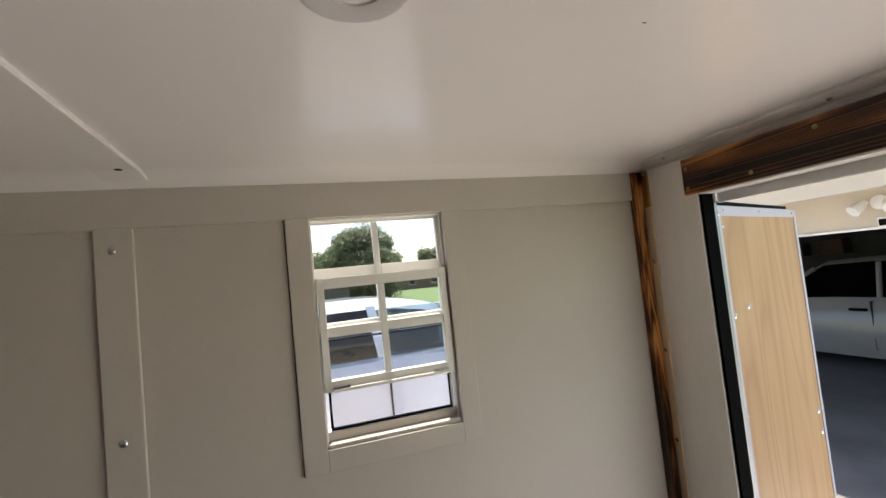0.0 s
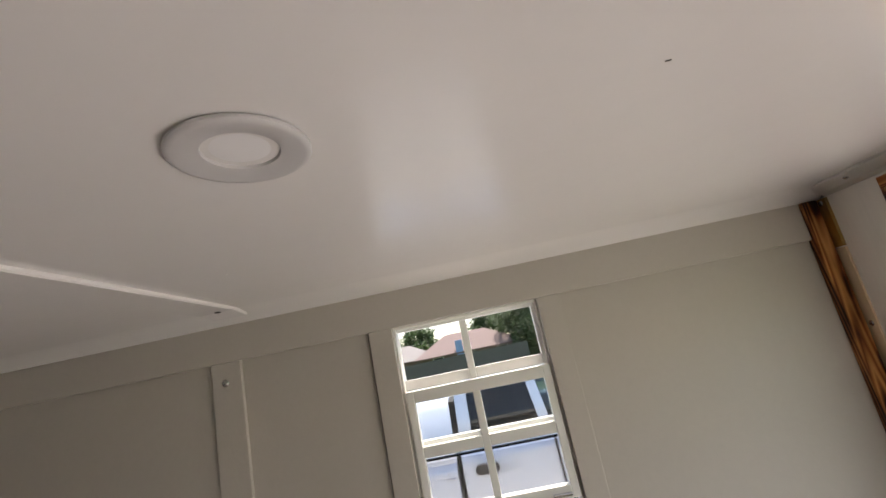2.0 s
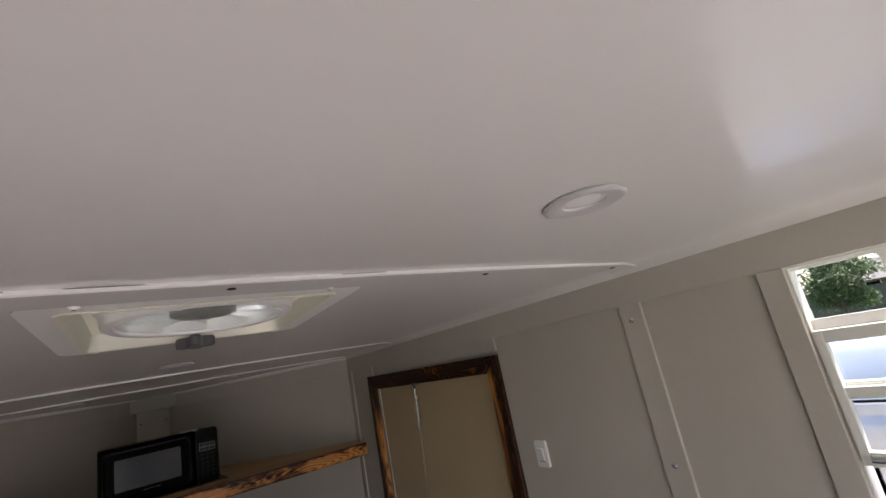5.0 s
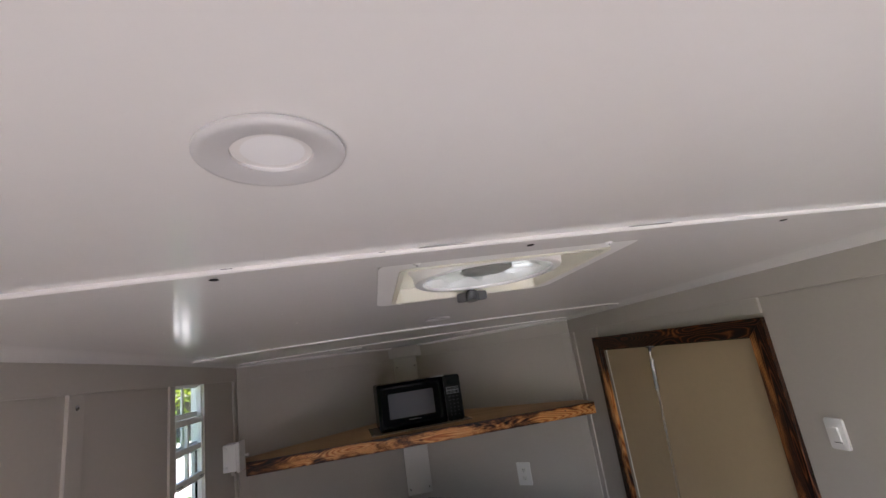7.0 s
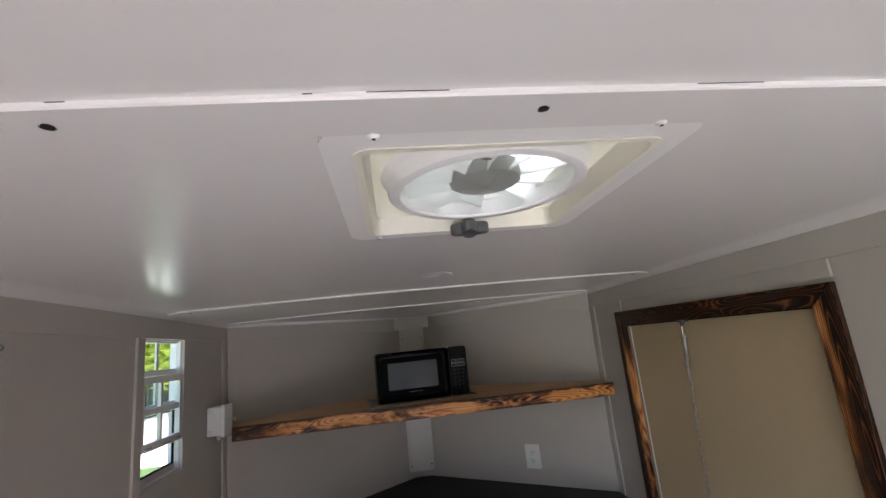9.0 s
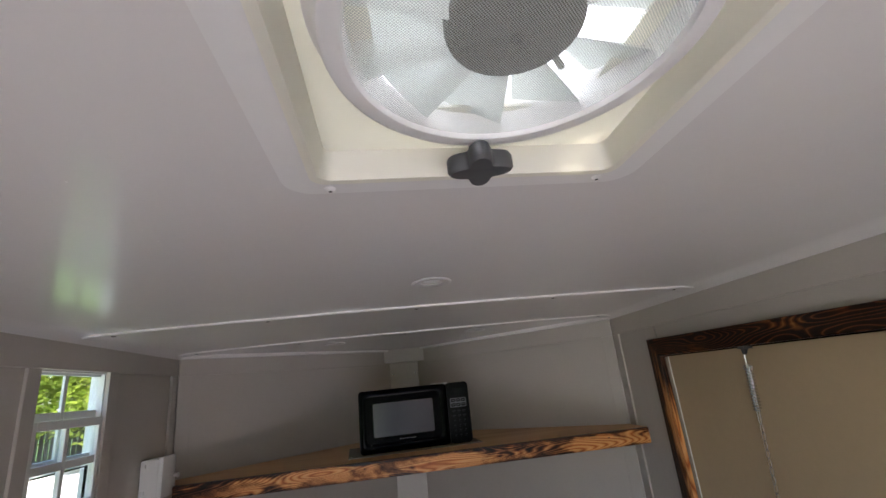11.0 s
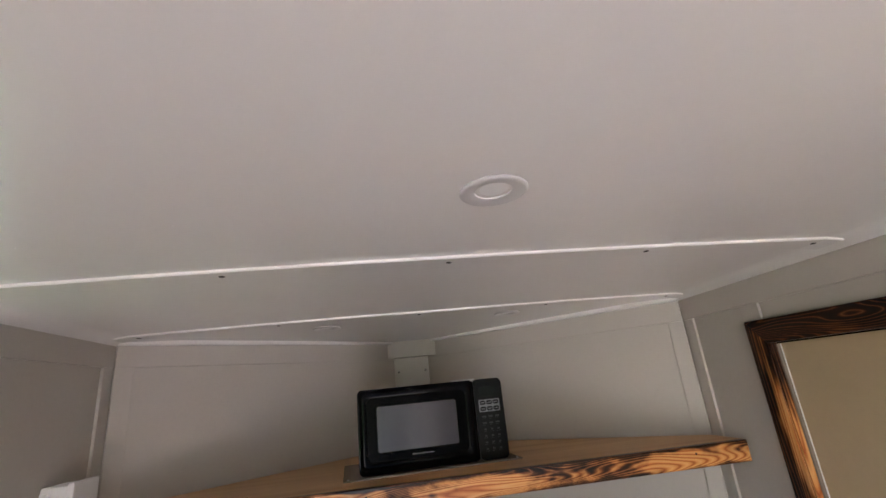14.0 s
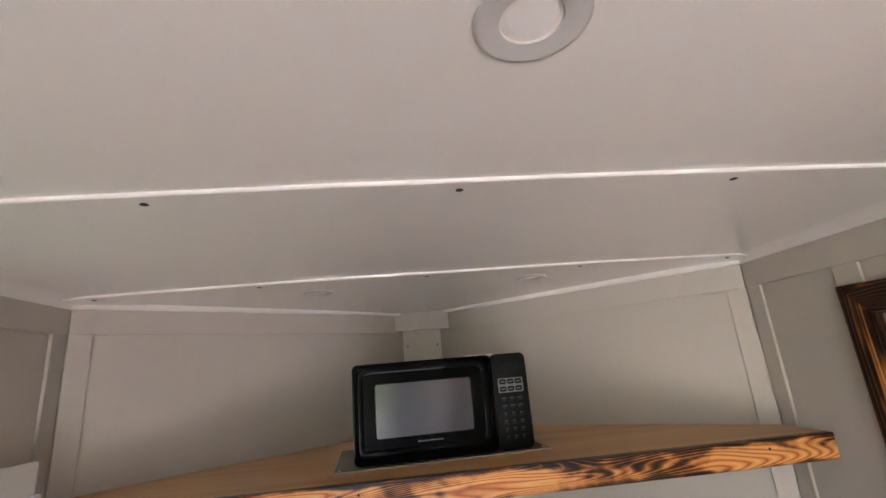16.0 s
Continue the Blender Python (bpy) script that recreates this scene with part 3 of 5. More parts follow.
part("lintel_lip", box(REAR_X + 0.053, REAR_X + 0.064, -0.757, 0.757, 1.674, 1.735, 0.002), M_SHELL, wall_rear, "white painted lip of the lintel")
for y0, y1 in ((0.750, 0.7565), (-0.7565, -0.750)):
    part("door_seal", box(REAR_X + 0.001, REAR_X + 0.034, y0, y1, FLOOR, 1.695, 0.001), M_RUBBER, wall_rear, "black rubber door seal")
tagged(part("corner_strip", box(REAR_X - 0.040, REAR_X - 0.011, WY - 0.009, PY + 0.002, FLOOR, 1.786, 0.003), M_BURN[2]),
       "scorched and varnished wooden strip in the rear corner", "trim", kind="structure")
header = tagged(part("header_beam", box(REAR_X - 0.016, REAR_X - 0.0042, -0.780, 0.780, 1.698, 1.780, 0.002), M_BURN[1]),
                "scorched and varnished wooden beam over the rear opening", "beam", kind="structure")
for y, z in ((0.768, 1.712), (0.768, 1.757), (0.5, 1.762), (0.62, 1.712)):
    dome_screw((REAR_X - 0.016, y, z), (-1, 0, 0), 0.004, "screw", M_BRASS, header)
edge = tagged(part("ceiling_edge_trim", prism([(REAR_X - 0.036, 1.8185), (REAR_X - 0.036, 1.803), (REAR_X - 0.008, 1.793), (REAR_X - 0.001, 1.785), (REAR_X - 0.001, 1.8185)], -0.90, 0.90, Matrix(((1, 0, 0, 0), (0, 0, 1, 0), (0, 1, 0, 0), (0, 0, 0, 1)))), M_CEIL),
              "white painted metal edge trim where ceiling meets header", "trim", kind="structure")
for y in (0.82, 0.47, 0.1, -0.3, -0.7):
    dome_screw((REAR_X - 0.022, y, 1.798), (-0.34, 0, -0.94), 0.004, "screw", M_STEEL, edge)


def barn_door():
    """A rear door leaf, swung wide open about its upright edge."""
    hx, hy, width, top = REAR_X + 0.054, 0.778, 0.775, 1.672
    t = thing("barn_door", (hx, hy, -0.05), "open rear trailer door with plywood lining and aluminium edging", "door")
    m = pose(hx, hy, 0, 0, 0, 22.0)
    part("core", box(0.012, width, 0.004, 0.045, -0.05, top, 0.002, None, m), M_SHELL, t, "white outer skin")
    part("lining", box(0.045, width - 0.022, -0.002, 0.0045, -0.02, top - 0.024, 0.001, None, m), M_PLY, t, "varnished plywood lining")
    e1 = part("edging", box(-0.004, 0.046, -0.005, 0.004, -0.05, top, 0.001, None, m), M_EDGE, t, "aluminium edging")
    part("edging", box(width - 0.024, width + 0.002, -0.005, 0.047, -0.05, top, 0.001, None, m), M_EDGE, t)
    e2 = part("edging", box(0.046, width - 0.024, -0.0045, 0.004, top - 0.026, top, 0.001, None, m), M_EDGE, t)
    part("gasket", box(-0.020, -0.005, -0.003, 0.02, -0.05, top + 0.004, 0.004, None, m), M_RUBBER, t, "black rubber gasket")
    part("gasket", box(0.05, width - 0.05, 0.006, 0.034, top, top + 0.014, 0.004, None, m), M_RUBBER, t, "black rubber gasket")
    face = (m.to_3x3() @ Vector((0, -1, 0)))
    for u, z, r, own in ((0.028, top - 0.02, 0.005, e1), (0.07, top - 0.013, 0.004, e2), (0.36, top - 0.013, 0.004, e2), (width - 0.05, top - 0.013, 0.004, e2),
                         (0.06, top - 0.05, 0.004, t), (0.06, 1.405, 0.007, t), (0.165, 1.414, 0.007, t), (width - 0.06, 1.0, 0.008, t), (width - 0.05, 0.93, 0.008, t), (0.05, 1.17, 0.004, t)):
        dome_screw(m @ Vector((u, -0.005 if own != t else -0.002, z)), face, r, "bolt", M_STEEL, own)


barn_door()


# ---- windows ----
def window(name, side, x0, x1, z0, z1, label, shift=0.0):
    """A small single-hung window: fixed outer sash above, inner sash half raised, insect screen below."""
    t = thing(name, ((x0 + x1) / 2, side * 0.96, z0), label, "window", kind="structure")

    def bar(nm, a0, a1, d0, d1, h0, h1, mat, own, bevel=0.0015, label=""):
        q0, q1 = sorted((side * (d0 - shift if nm not in ("window_frame", "window_sill") else d0), side * (d1 - shift if nm not in ("window_frame", "window_sill") else d1)))
        return part(nm, box(a0, a1, q0, q1, h0, h1, bevel), mat, own, label)

    fr = bar("window_frame", x0, x0 + 0.004, WY + 0.012, 0.968, z0, z1, M_VINYL, t)
    # Darker trim paint on this vinyl jamb stands in for its shade.
    bar("window_frame", x1 - 0.004, x1, WY + 0.012, 0.968, z0, z1, M_TRIM, t)
    bar("window_frame", x0 + 0.004, x1 - 0.004, WY + 0.012, 0.968, z1 - 0.005, z1, M_VINYL, t)
    bar("window_sill", x0 + 0.004, x1 - 0.004, WY + 0.004, 0.9435, z0, z0 + 0.008, M_TRIM, t)
    bar("window_sill", x0 + 0.004, x1 - 0.004, 0.944, 0.968, z0, z0 + 0.026, M_TRIM, t)
    mid = (x0 + x1) / 2 - 0.006 * side

    def sash(a0, a1, h0, h1, d0, d1, stile, rail, bars, mat):
        s = bar("sash", a0, a0 + stile, d0, d1, h0, h1, mat, t)
        bar("stile", a1 - stile, a1, d0, d1, h0, h1, mat, s)
        bar("rail", a0 + stile, a1 - stile, d0, d1, h1 - rail, h1, mat, s)
        bar("rail", a0 + stile, a1 - stile, d0, d1, h0, h0 + rail, mat, s)
        bar("muntin", mid - 0.0068, mid + 0.0068, d0 + 0.003, d1 - 0.003, h0 + rail, h1 - rail, mat, s)
        for hb in bars:
            bar("muntin", a0 + stile, mid - 0.0068, d0 + 0.003, d1 - 0.003, hb - 0.010, hb + 0.010, mat, s)
            bar("muntin", mid + 0.0068, a1 - stile, d0 + 0.003, d1 - 0.003, hb - 0.010, hb + 0.010, mat, s)
        g = bar("pane", a0 + stile, a1 - stile, (d0 + d1) / 2 - 0.0015, (d0 + d1) / 2 + 0.0015, h0 + rail, h1 - rail, M_GLASS, s, 0)
        g.visible_shadow = False
        return s

    sash(x0 - 0.007, x1 - 0.002, 1.480, z1 + 0.008, 0.965, 0.978, 0.010, 0.019, (1.602,), M_SUNVINYL)
    inner = sash(x0 + 0.005, x1 - 0.005, 1.364, 1.592, 0.946, 0.964, 0.014, 0.022, (1.482,), M_VINYL)
    bar("lift_rail", x0 + 0.020, x1 - 0.020, 0.938, 0.946, 1.364, 1.371, M_VINYL, inner, 0.002, "finger lift along the sash")
    for a in (x0 + 0.020, x1 - 0.054):
        bar("latch", a, a + 0.034, 0.937, 0.946, 1.3715, 1.3755, M_STEEL, inner, 0.001, "small metal sash latch")
    for a, h in ((mid - 0.075, 1.575), (mid - 0.075, 1.435)):
        bar("etched_mark", a - 0.006, a - 0.001, 0.9535, 0.954, h, h + 0.0025, M_ALU_DULL, inner, 0)
        bar("etched_mark", a - 0.013, a + 0.008, 0.9535, 0.954, h - 0.006, h - 0.0046, M_ALU_DULL, inner, 0)
    sc = bar("screen_frame", x0 + 0.011, x0 + 0.016, 0.966, 0.974, z0 + 0.027, 1.466, M_BLACKM, t, 0.001, "thin black screen frame")
    bar("screen_frame", x1 - 0.016, x1 - 0.011, 0.966, 0.974, z0 + 0.027, 1.466, M_BLACKM, t, 0.001)
    bar("screen_frame", x0 + 0.016, x1 - 0.016, 0.966, 0.974, z0 + 0.027, z0 + 0.032, M_BLACKM, t, 0.001)
    bar("screen_frame", x0 + 0.016, x1 - 0.016, 0.966, 0.974, 1.462, 1.466, M_BLACKM, t, 0.001)
    s = bar("screen", x0 + 0.016, x1 - 0.016, 0.9695, 0.9705, z0 + 0.032, 1.458, M_SCREEN, t, 0, "grey insect screen")
    s.visible_shadow = False
    bar("track_rod", x1 - 0.014, x1 - 0.010, 0.962, 0.968, z0 + 0.027, 1.37, M_STEEL, t, 0.001, "metal sash track")


window("window_1", 1, *WIN_R, "small white single-hung window with raised inner sash", 0.022)
window("window_2", -1, *WIN_L, "small white single-hung window with raised inner sash", 0.024)


# ---- side door with scorched trim, door-check spring and chain ----
def side_door():
    x0, x1, z0, z1 = DOOR
    t = thing("side_door", ((x0 + x1) / 2, 0.95, 0), "closed tan side door framed in scorched wood", "door")
    part("leaf", box(x0, x1, 0.9425, 0.985, 0.0, z1, 0), M_DOORTAN, t, "tan painted door skin")
    part("seal", box(x0, x0 + 0.004, 0.937, 0.9425, 0.0, z1 - 0.004, 0), M_RUBBER, t, "black door seal")
    part("seal", box(x1 - 0.004, x1, 0.937, 0.9425, 0.0, z1 - 0.004, 0), M_RUBBER, t, "black door seal")
    part("seal", box(x0, x1, 0.937, 0.9425, z1 - 0.004, z1, 0), M_RUBBER, t, "black door seal")
    la = part("latch", box(x1 - 0.012, x1 - 0.001, 0.926, 0.9425, 1.352, 1.392, 0.002), M_BRASS, t, "small brass strike")
    dome_screw((x1 - 0.006, 0.926, 1.384), (0, -1, 0), 0.003, "screw", M_BRASS, la)
    f = thing("door_trim", ((x0 + x1) / 2, 0.915, 0), "scorched and varnished wooden frame round the side door", "trim", kind="structure")
    xz = Matrix(((1, 0, 0, 0), (0, 0, 1, 0), (0, 1, 0, 0), (0, 0, 0, 1)))
    ztl, ztr = 1.668, 1.657            # the head board sits a little out of level
    part("head_board", prism([(x0 - 0.060, ztl), (x1 + 0.062, ztr), (x1, z1), (x0, z1)], 0.911, 0.9335, xz, 0.003), M_BURN[0], f)
    part("side_board", prism([(x0 - 0.060, 0.0), (x0 - 0.060, ztl - 0.0005), (x0 - 0.0005, z1), (x0 - 0.0005, 0.0)], 0.912, 0.9335, xz, 0.003), M_BURN_FRAME, f)
    part("side_board", prism([(x1 + 0.062, 0.0), (x1 + 0.062, ztr - 0.0005), (x1 + 0.0005, z1), (x1 + 0.0005, 0.0)], 0.912, 0.9335, xz, 0.003), M_BURN_FRAME, f)
    part("reveal", box(x0, x0 + 0.007, 0.914, 0.9365, 0.0, z1, 0.001), M_BURN_LIGHT_Z, f, "paler inner edge of the frame")
    bead = part("stop_bead", box(x0 + 0.0072, x0 + 0.0125, 0.930, 0.9424, 0.0, z1 - 0.005, 0.002), M_BEAD, f, "dull brown-grey bead against the door skin")
    part("bead_lip", box(x0 + 0.0127, x0 + 0.0138, 0.939, 0.9424, 0.0, z1 - 0.005, 0.0004), M_SHELL, bead, "thin pale lip")


side_door()


def door_check():
    """A dark bent bracket, a hook, a coil spring and a light chain that hangs from the head of the side door."""
    x, y = -1.428, 0.924
    t = thing("door_check_chain", (x, y, 1.60), "zinc-plated door-check spring with hanging chain", "chain")
    part("bracket", box(x - 0.013, x + 0.013, 0.914, 0.9415, 1.594, 1.601, 0.001), M_KNOB, t, "dark bent bracket")
    xz = Matrix(((1, 0, 0, 0), (0, 0, 1, 0), (0, 1, 0, 0), (0, 0, 0, 1)))
    part("bracket_tongue", prism([(x - 0.010, 1.594), (x + 0.013, 1.594), (x + 0.003, 1.578), (x - 0.006, 1.579)], y - 0.003, y + 0.003, xz, 0.0008), M_KNOB, t)
    top, end = 1.542, 1.424
    part("hook", pipe([(x - 0.002, y, 1.582), (x - 0.004, y, 1.572), (x - 0.003, y, 1.556), (x - 0.002, y, top)], 0.0022), M_STEEL, t, "", True)
    coil = [(x + 0.0088 * math.cos(a), y + 0.0088 * math.sin(a), top - (top - end) * a / (14 * math.tau)) for a in [i * math.tau / 10 for i in range(141)]]
    part("spring", pipe(coil, 0.0022, 6), M_STEEL, t, "coil spring", True)
    part("hook_end", pipe([(x - 0.014, y, top - 0.006), (x - 0.015, y, top + 0.002), (x, y, top + 0.006), (x + 0.015, y, top + 0.002), (x + 0.014, y, top - 0.006)], 0.0020), M_STEEL, t, smooth=True)
    part("rod", pipe([(x - 0.0045, y, top), (x - 0.0045, y, end - 0.030), (x, y, end - 0.038), (x + 0.0045, y, end - 0.030), (x + 0.0045, y, top)], 0.0016), M_STEEL, t, smooth=True)
    z0 = end - 0.047
    link_line = [(0.0046 * math.cos(a), 0.0130 * math.sin(a)) for a in [i * math.tau / 14 for i in range(15)]]
    flat = part("link", pipe([(x + u, y, z0 + v) for u, v in link_line], 0.0014, 5), M_STEEL, t, smooth=True)
    turn_ = Matrix.Translation((x, y, z0)) @ Matrix.Rotation(radians(90), 4, "Z") @ Matrix.Translation((-x, -y, -z0))
    for i in range(1, 33):
        share(flat, Matrix.Translation((0, 0, -0.0222 * i)) @ (turn_ if i % 2 else Matrix.Identity(4)), t)
    t.rotation_euler = (0, radians(4.6), 0)      # the chain is held a little out of plumb further down



door_check()


# ---- recessed ceiling lights ----
def ceiling_light(x, y):
    z = ceiling_z(y, x)
    t = thing("ceiling_light", (x, y, z), "white round recessed ceiling light, switched off", "lamp", "recessed ceiling lights")
    r = 0.0462
    prof = [(r - 0.003, 0.001), (r - 0.003, -0.0012), (r, -0.0014), (r, -0.0036), (r - 0.0015, -0.005), (r - 0.005, -0.0056), (0.029, -0.0030), (0.0255, -0.0022), (0.0245, 0.002), (0.0245, 0.004)]
    part("trim_ring", turned(prof, (x, y, z), 56), M_RING, t, smooth=True)
    part("lens", turned([(0.0245, 0.0005), (0.015, -0.0005), (0, -0.0008)], (x, y, z), 40), M_FROST, t, "frosted lens", True)
    return t


first = ceiling_light(0.070, 0.331)
for x, y, size in ((0.067, -0.265, 0.965), (-1.239, 0.018, 1.0), (-2.267, -0.323, 1.0), (-2.255, 0.309, 1.0)):
    copy_thing(first, Matrix.Translation((x, y, ceiling_z(y, x))) @ Matrix.Scale(size, 4))


# ---- roof fan ----
def roof_fan():
    cx, cy = -0.505, 0.013
    fx = -0.483                       # the fan sits a little off the shaft's centre
    t = thing("roof_fan", (cx, cy, 1.81), "white roof vent fan with translucent lid and dark knob", "fan")
    za = ceiling_z(0, -0.5) - 0.006
    outer, inner = rounded(-0.721, -0.283, -0.197, 0.223, 0.034), rounded(-0.684, -0.328, -0.159, 0.185, 0.016)
    fl = part("flange", ring_plate(outer, inner, za, za + 0.010), M_WHITE, t, "white flange with screws", True)
    for x, y in ((-0.299, -0.141), (-0.293, 0.164), (-0.709, -0.147), (-0.706, 0.177)):
        k = dome_screw((x, y, za), (0, 0, -1), 0.0055, "screw", M_WHITE, fl)
        part("recess", turned([(0.0022, 0), (0.0022, -0.0004), (0, -0.0004)], (x, y, za - 0.0032), 10), M_DARK, t)
    # tapering shaft with a rolled lip, and the plate at its top
    deep = 1.838
    shaft = bmesh.new()
    lines = [(rounded(-0.690, -0.322, -0.165, 0.191, 0.018), za - 0.0015), (rounded(-0.682, -0.330, -0.157, 0.183, 0.016), za - 0.0015),
             (rounded(-0.679, -0.333, -0.154, 0.180, 0.016), za + 0.004), (rounded(-0.672, -0.336, -0.150, 0.176, 0.014), deep)]
    loops = [[shaft.verts.new((x, y, z)) for x, y in l] for l, z in lines]
    n = len(loops[0])
    for lo, hi in zip(loops, loops[1:]):
        for i in range(n):
            shaft.faces.new((lo[i], lo[(i + 1) % n], hi[(i + 1) % n], hi[i]))
    thicken(shaft, 0.002)
    part("shaft", shaft, M_CREAM, t, "yellowed white plastic shaft", True)
    plate = bmesh.new()
    sq = rounded(-0.672, -0.336, -0.150, 0.176, 0.014, 6)
    vo = [plate.verts.new((x, y, deep)) for x, y in sq]
    vi = [plate.verts.new((fx + 0.143 * math.cos(math.atan2(y - cy, x - fx)), cy + 0.143 * math.sin(math.atan2(y - cy, x - fx)), deep)) for x, y in sq]
    for i in range(len(sq)):
        plate.faces.new((vo[i], vo[(i + 1) % len(sq)], vi[(i + 1) % len(sq)], vi[i]))
    thicken(plate, -0.003)
    part("base_plate", plate, M_CREAM, t, "yellowed white plastic plate", True)
    # shroud: flared foot, upright wall, flat rim, throat
    part("ring", turned([(0.1500, 0.0270), (0.1455, 0.0235), (0.1425, 0.0165), (0.1410, 0.0040), (0.1398, 0.0012), (0.1375, 0.0), (0.1255, 0.0), (0.1240, 0.0015), (0.1215, 0.0100), (0.1260, 0.060), (0.1300, 0.060)],
                        (fx, cy, 1.8105), 96), M_WHITE, t, "white fan shroud", True)
    s = part("screen", turned([(0.1238, 0.0), (0.05, -0.0006), (0, -0.0006)], (fx, cy, 1.8150), 48), M_FANSCREEN, t, "fine grey mesh screen", True)
    s.visible_shadow = False
    # motor hub: a shallow ribbed cone
    part("hub", turned([(0.0, 0.0), (0.010, 0.0006), (0.044, 0.0050), (0.0505, 0.0080), (0.052, 0.0125), (0.052, 0.030), (0, 0.030)], (fx, cy, 1.8165), 48), M_HUB, t, "grey motor hub", True)
    for k in range(6):
        a0 = radians(12 + 60 * k)
        d = Vector((math.cos(a0), math.sin(a0), 0))
        c = Vector((fx, cy, 1.8170))
        part("hub_rib", pipe([c + d * 0.010, c + d * 0.044 + Vector((0, 0, 0.0046))], 0.0009, 5), M_HUB, t)
    part("hub_screw", turned([(0, -0.0014), (0.004, -0.0014), (0.005, 0), (0.005, 0.004)], (fx, cy, 1.8166), 12), M_DARK, t)
    for k in range(10):
        a0 = k * math.tau / 10 + 0.12
        bl = bmesh.new()
        rows = []
        for i in range(6):
            r = 0.050 + 0.072 * i / 5
            rows.append([bl.verts.new((fx + r * math.cos(a0 + w), cy + r * math.sin(a0 + w), 1.840 + 0.050 * w - 0.03 * w * w)) for w in (-0.27, -0.10, 0.07, 0.24)])
        for p, q in zip(rows, rows[1:]):
            for j in range(3):
                bl.faces.new((p[j], p[j + 1], q[j + 1], q[j]))
        thicken(bl, 0.0015)
        part("blade", bl, M_BLADE, t, "", True)
    for k in range(3):
        a0 = radians(20 + 60 * k)
        d = Vector((math.cos(a0), math.sin(a0), 0))
        c = Vector((fx, cy, 1.872))
        part("motor_strut", pipe([c - d * 0.126, c + d * 0.126], 0.004, 6), M_HUB, t)
    part("bolt", box(fx + 0.106, fx + 0.109, cy - 0.028, cy - 0.016, 1.8140, 1.8148, 0.0003), M_DARK, t, "dark screen clip")
    part("lid", turned([(0.215, -0.03), (0.215, 0.0), (0.20, 0.018), (0.12, 0.03), (0, 0.034)], (cx, cy, 1.945), 48), M_DOME, t, "translucent white lid", True)
    part("curb", ring_plate(rounded(-0.724, -0.286, -0.202, 0.228, 0.02), rounded(-0.694, -0.316, -0.172, 0.198, 0.02), 1.895, 1.925), M_SHELL, t)
    # star knob with three lobes on its crank pin
    kx, ky = -0.636, 0.013
    kn = bmesh.new()
    prof = [(0.0265 + 0.0075 * math.cos(4 * a + 0.6), a) for a in [i * math.tau / 64 for i in range(64)]]
    levels = [(0.70, 1.7870), (0.92, 1.7876), (1.0, 1.7905), (1.0, 1.8035), (0.94, 1.8070), (0.60, 1.8085)]
    rings = [[kn.verts.new((kx + r * s_ * math.cos(a), ky + r * s_ * math.sin(a), z)) for r, a in prof] for s_, z in levels]
    for p, q in zip(rings, rings[1:]):
        for i in range(64):
            kn.faces.new((p[i], p[(i + 1) % 64], q[(i + 1) % 64], q[i]))
    kn.faces.new(rings[0][::-1])
    kn.faces.new(rings[-1])
    kb = part("knob", kn, M_KNOB, t, "dark grey fluted crank knob", True)
    part("shaft_pin", turned([(0.009, 0), (0.009, 0.024), (0, 0.024)], (kx, ky, 1.808), 14), M_KNOB, kb)


roof_fan()


# ---- nose shelf, microwave, counter, electrics ----
SHELF = 1.342


def nose_shelf():
    t = thing("nose_shelf", (-2.2, 0, SHELF - 0.06), "pine shelf across the nose with scorched wooden front edge", "shelf")
    x1 = -2.013
    line = [(x1, -0.842), (x1, 0.905), (-2.15, 0.905), (-2.870, 0.045), (-2.870, -0.045), (-2.15, -0.900)]
    part("board", prism(line, SHELF - 0.018, SHELF), M_SHELFTOP, t, "clear pine board")
    part("front_edge", box(-2.013, -1.992, -0.842, 0.900, SHELF - 0.058, SHELF + 0.001, 0.003), M_BURN_LIGHT, t, "scorched and varnished edge board")
    for y in (0.73, -0.2):
        part("nail", turned([(0.003, 0), (0.003, 0.0006), (0, 0.0008)], (-1.992, y, SHELF - 0.02), 10, (1, 0, 0)), M_DARK, t)
    part("cleat", box(-2.16, -2.03, 0.899, 0.917, SHELF - 0.05, SHELF - 0.018, 0.002), M_TRIM, t)
    part("cleat", box(-2.16, -2.03, -0.917, -0.899, SHELF - 0.05, SHELF - 0.018, 0.002), M_TRIM, t)


nose_shelf()


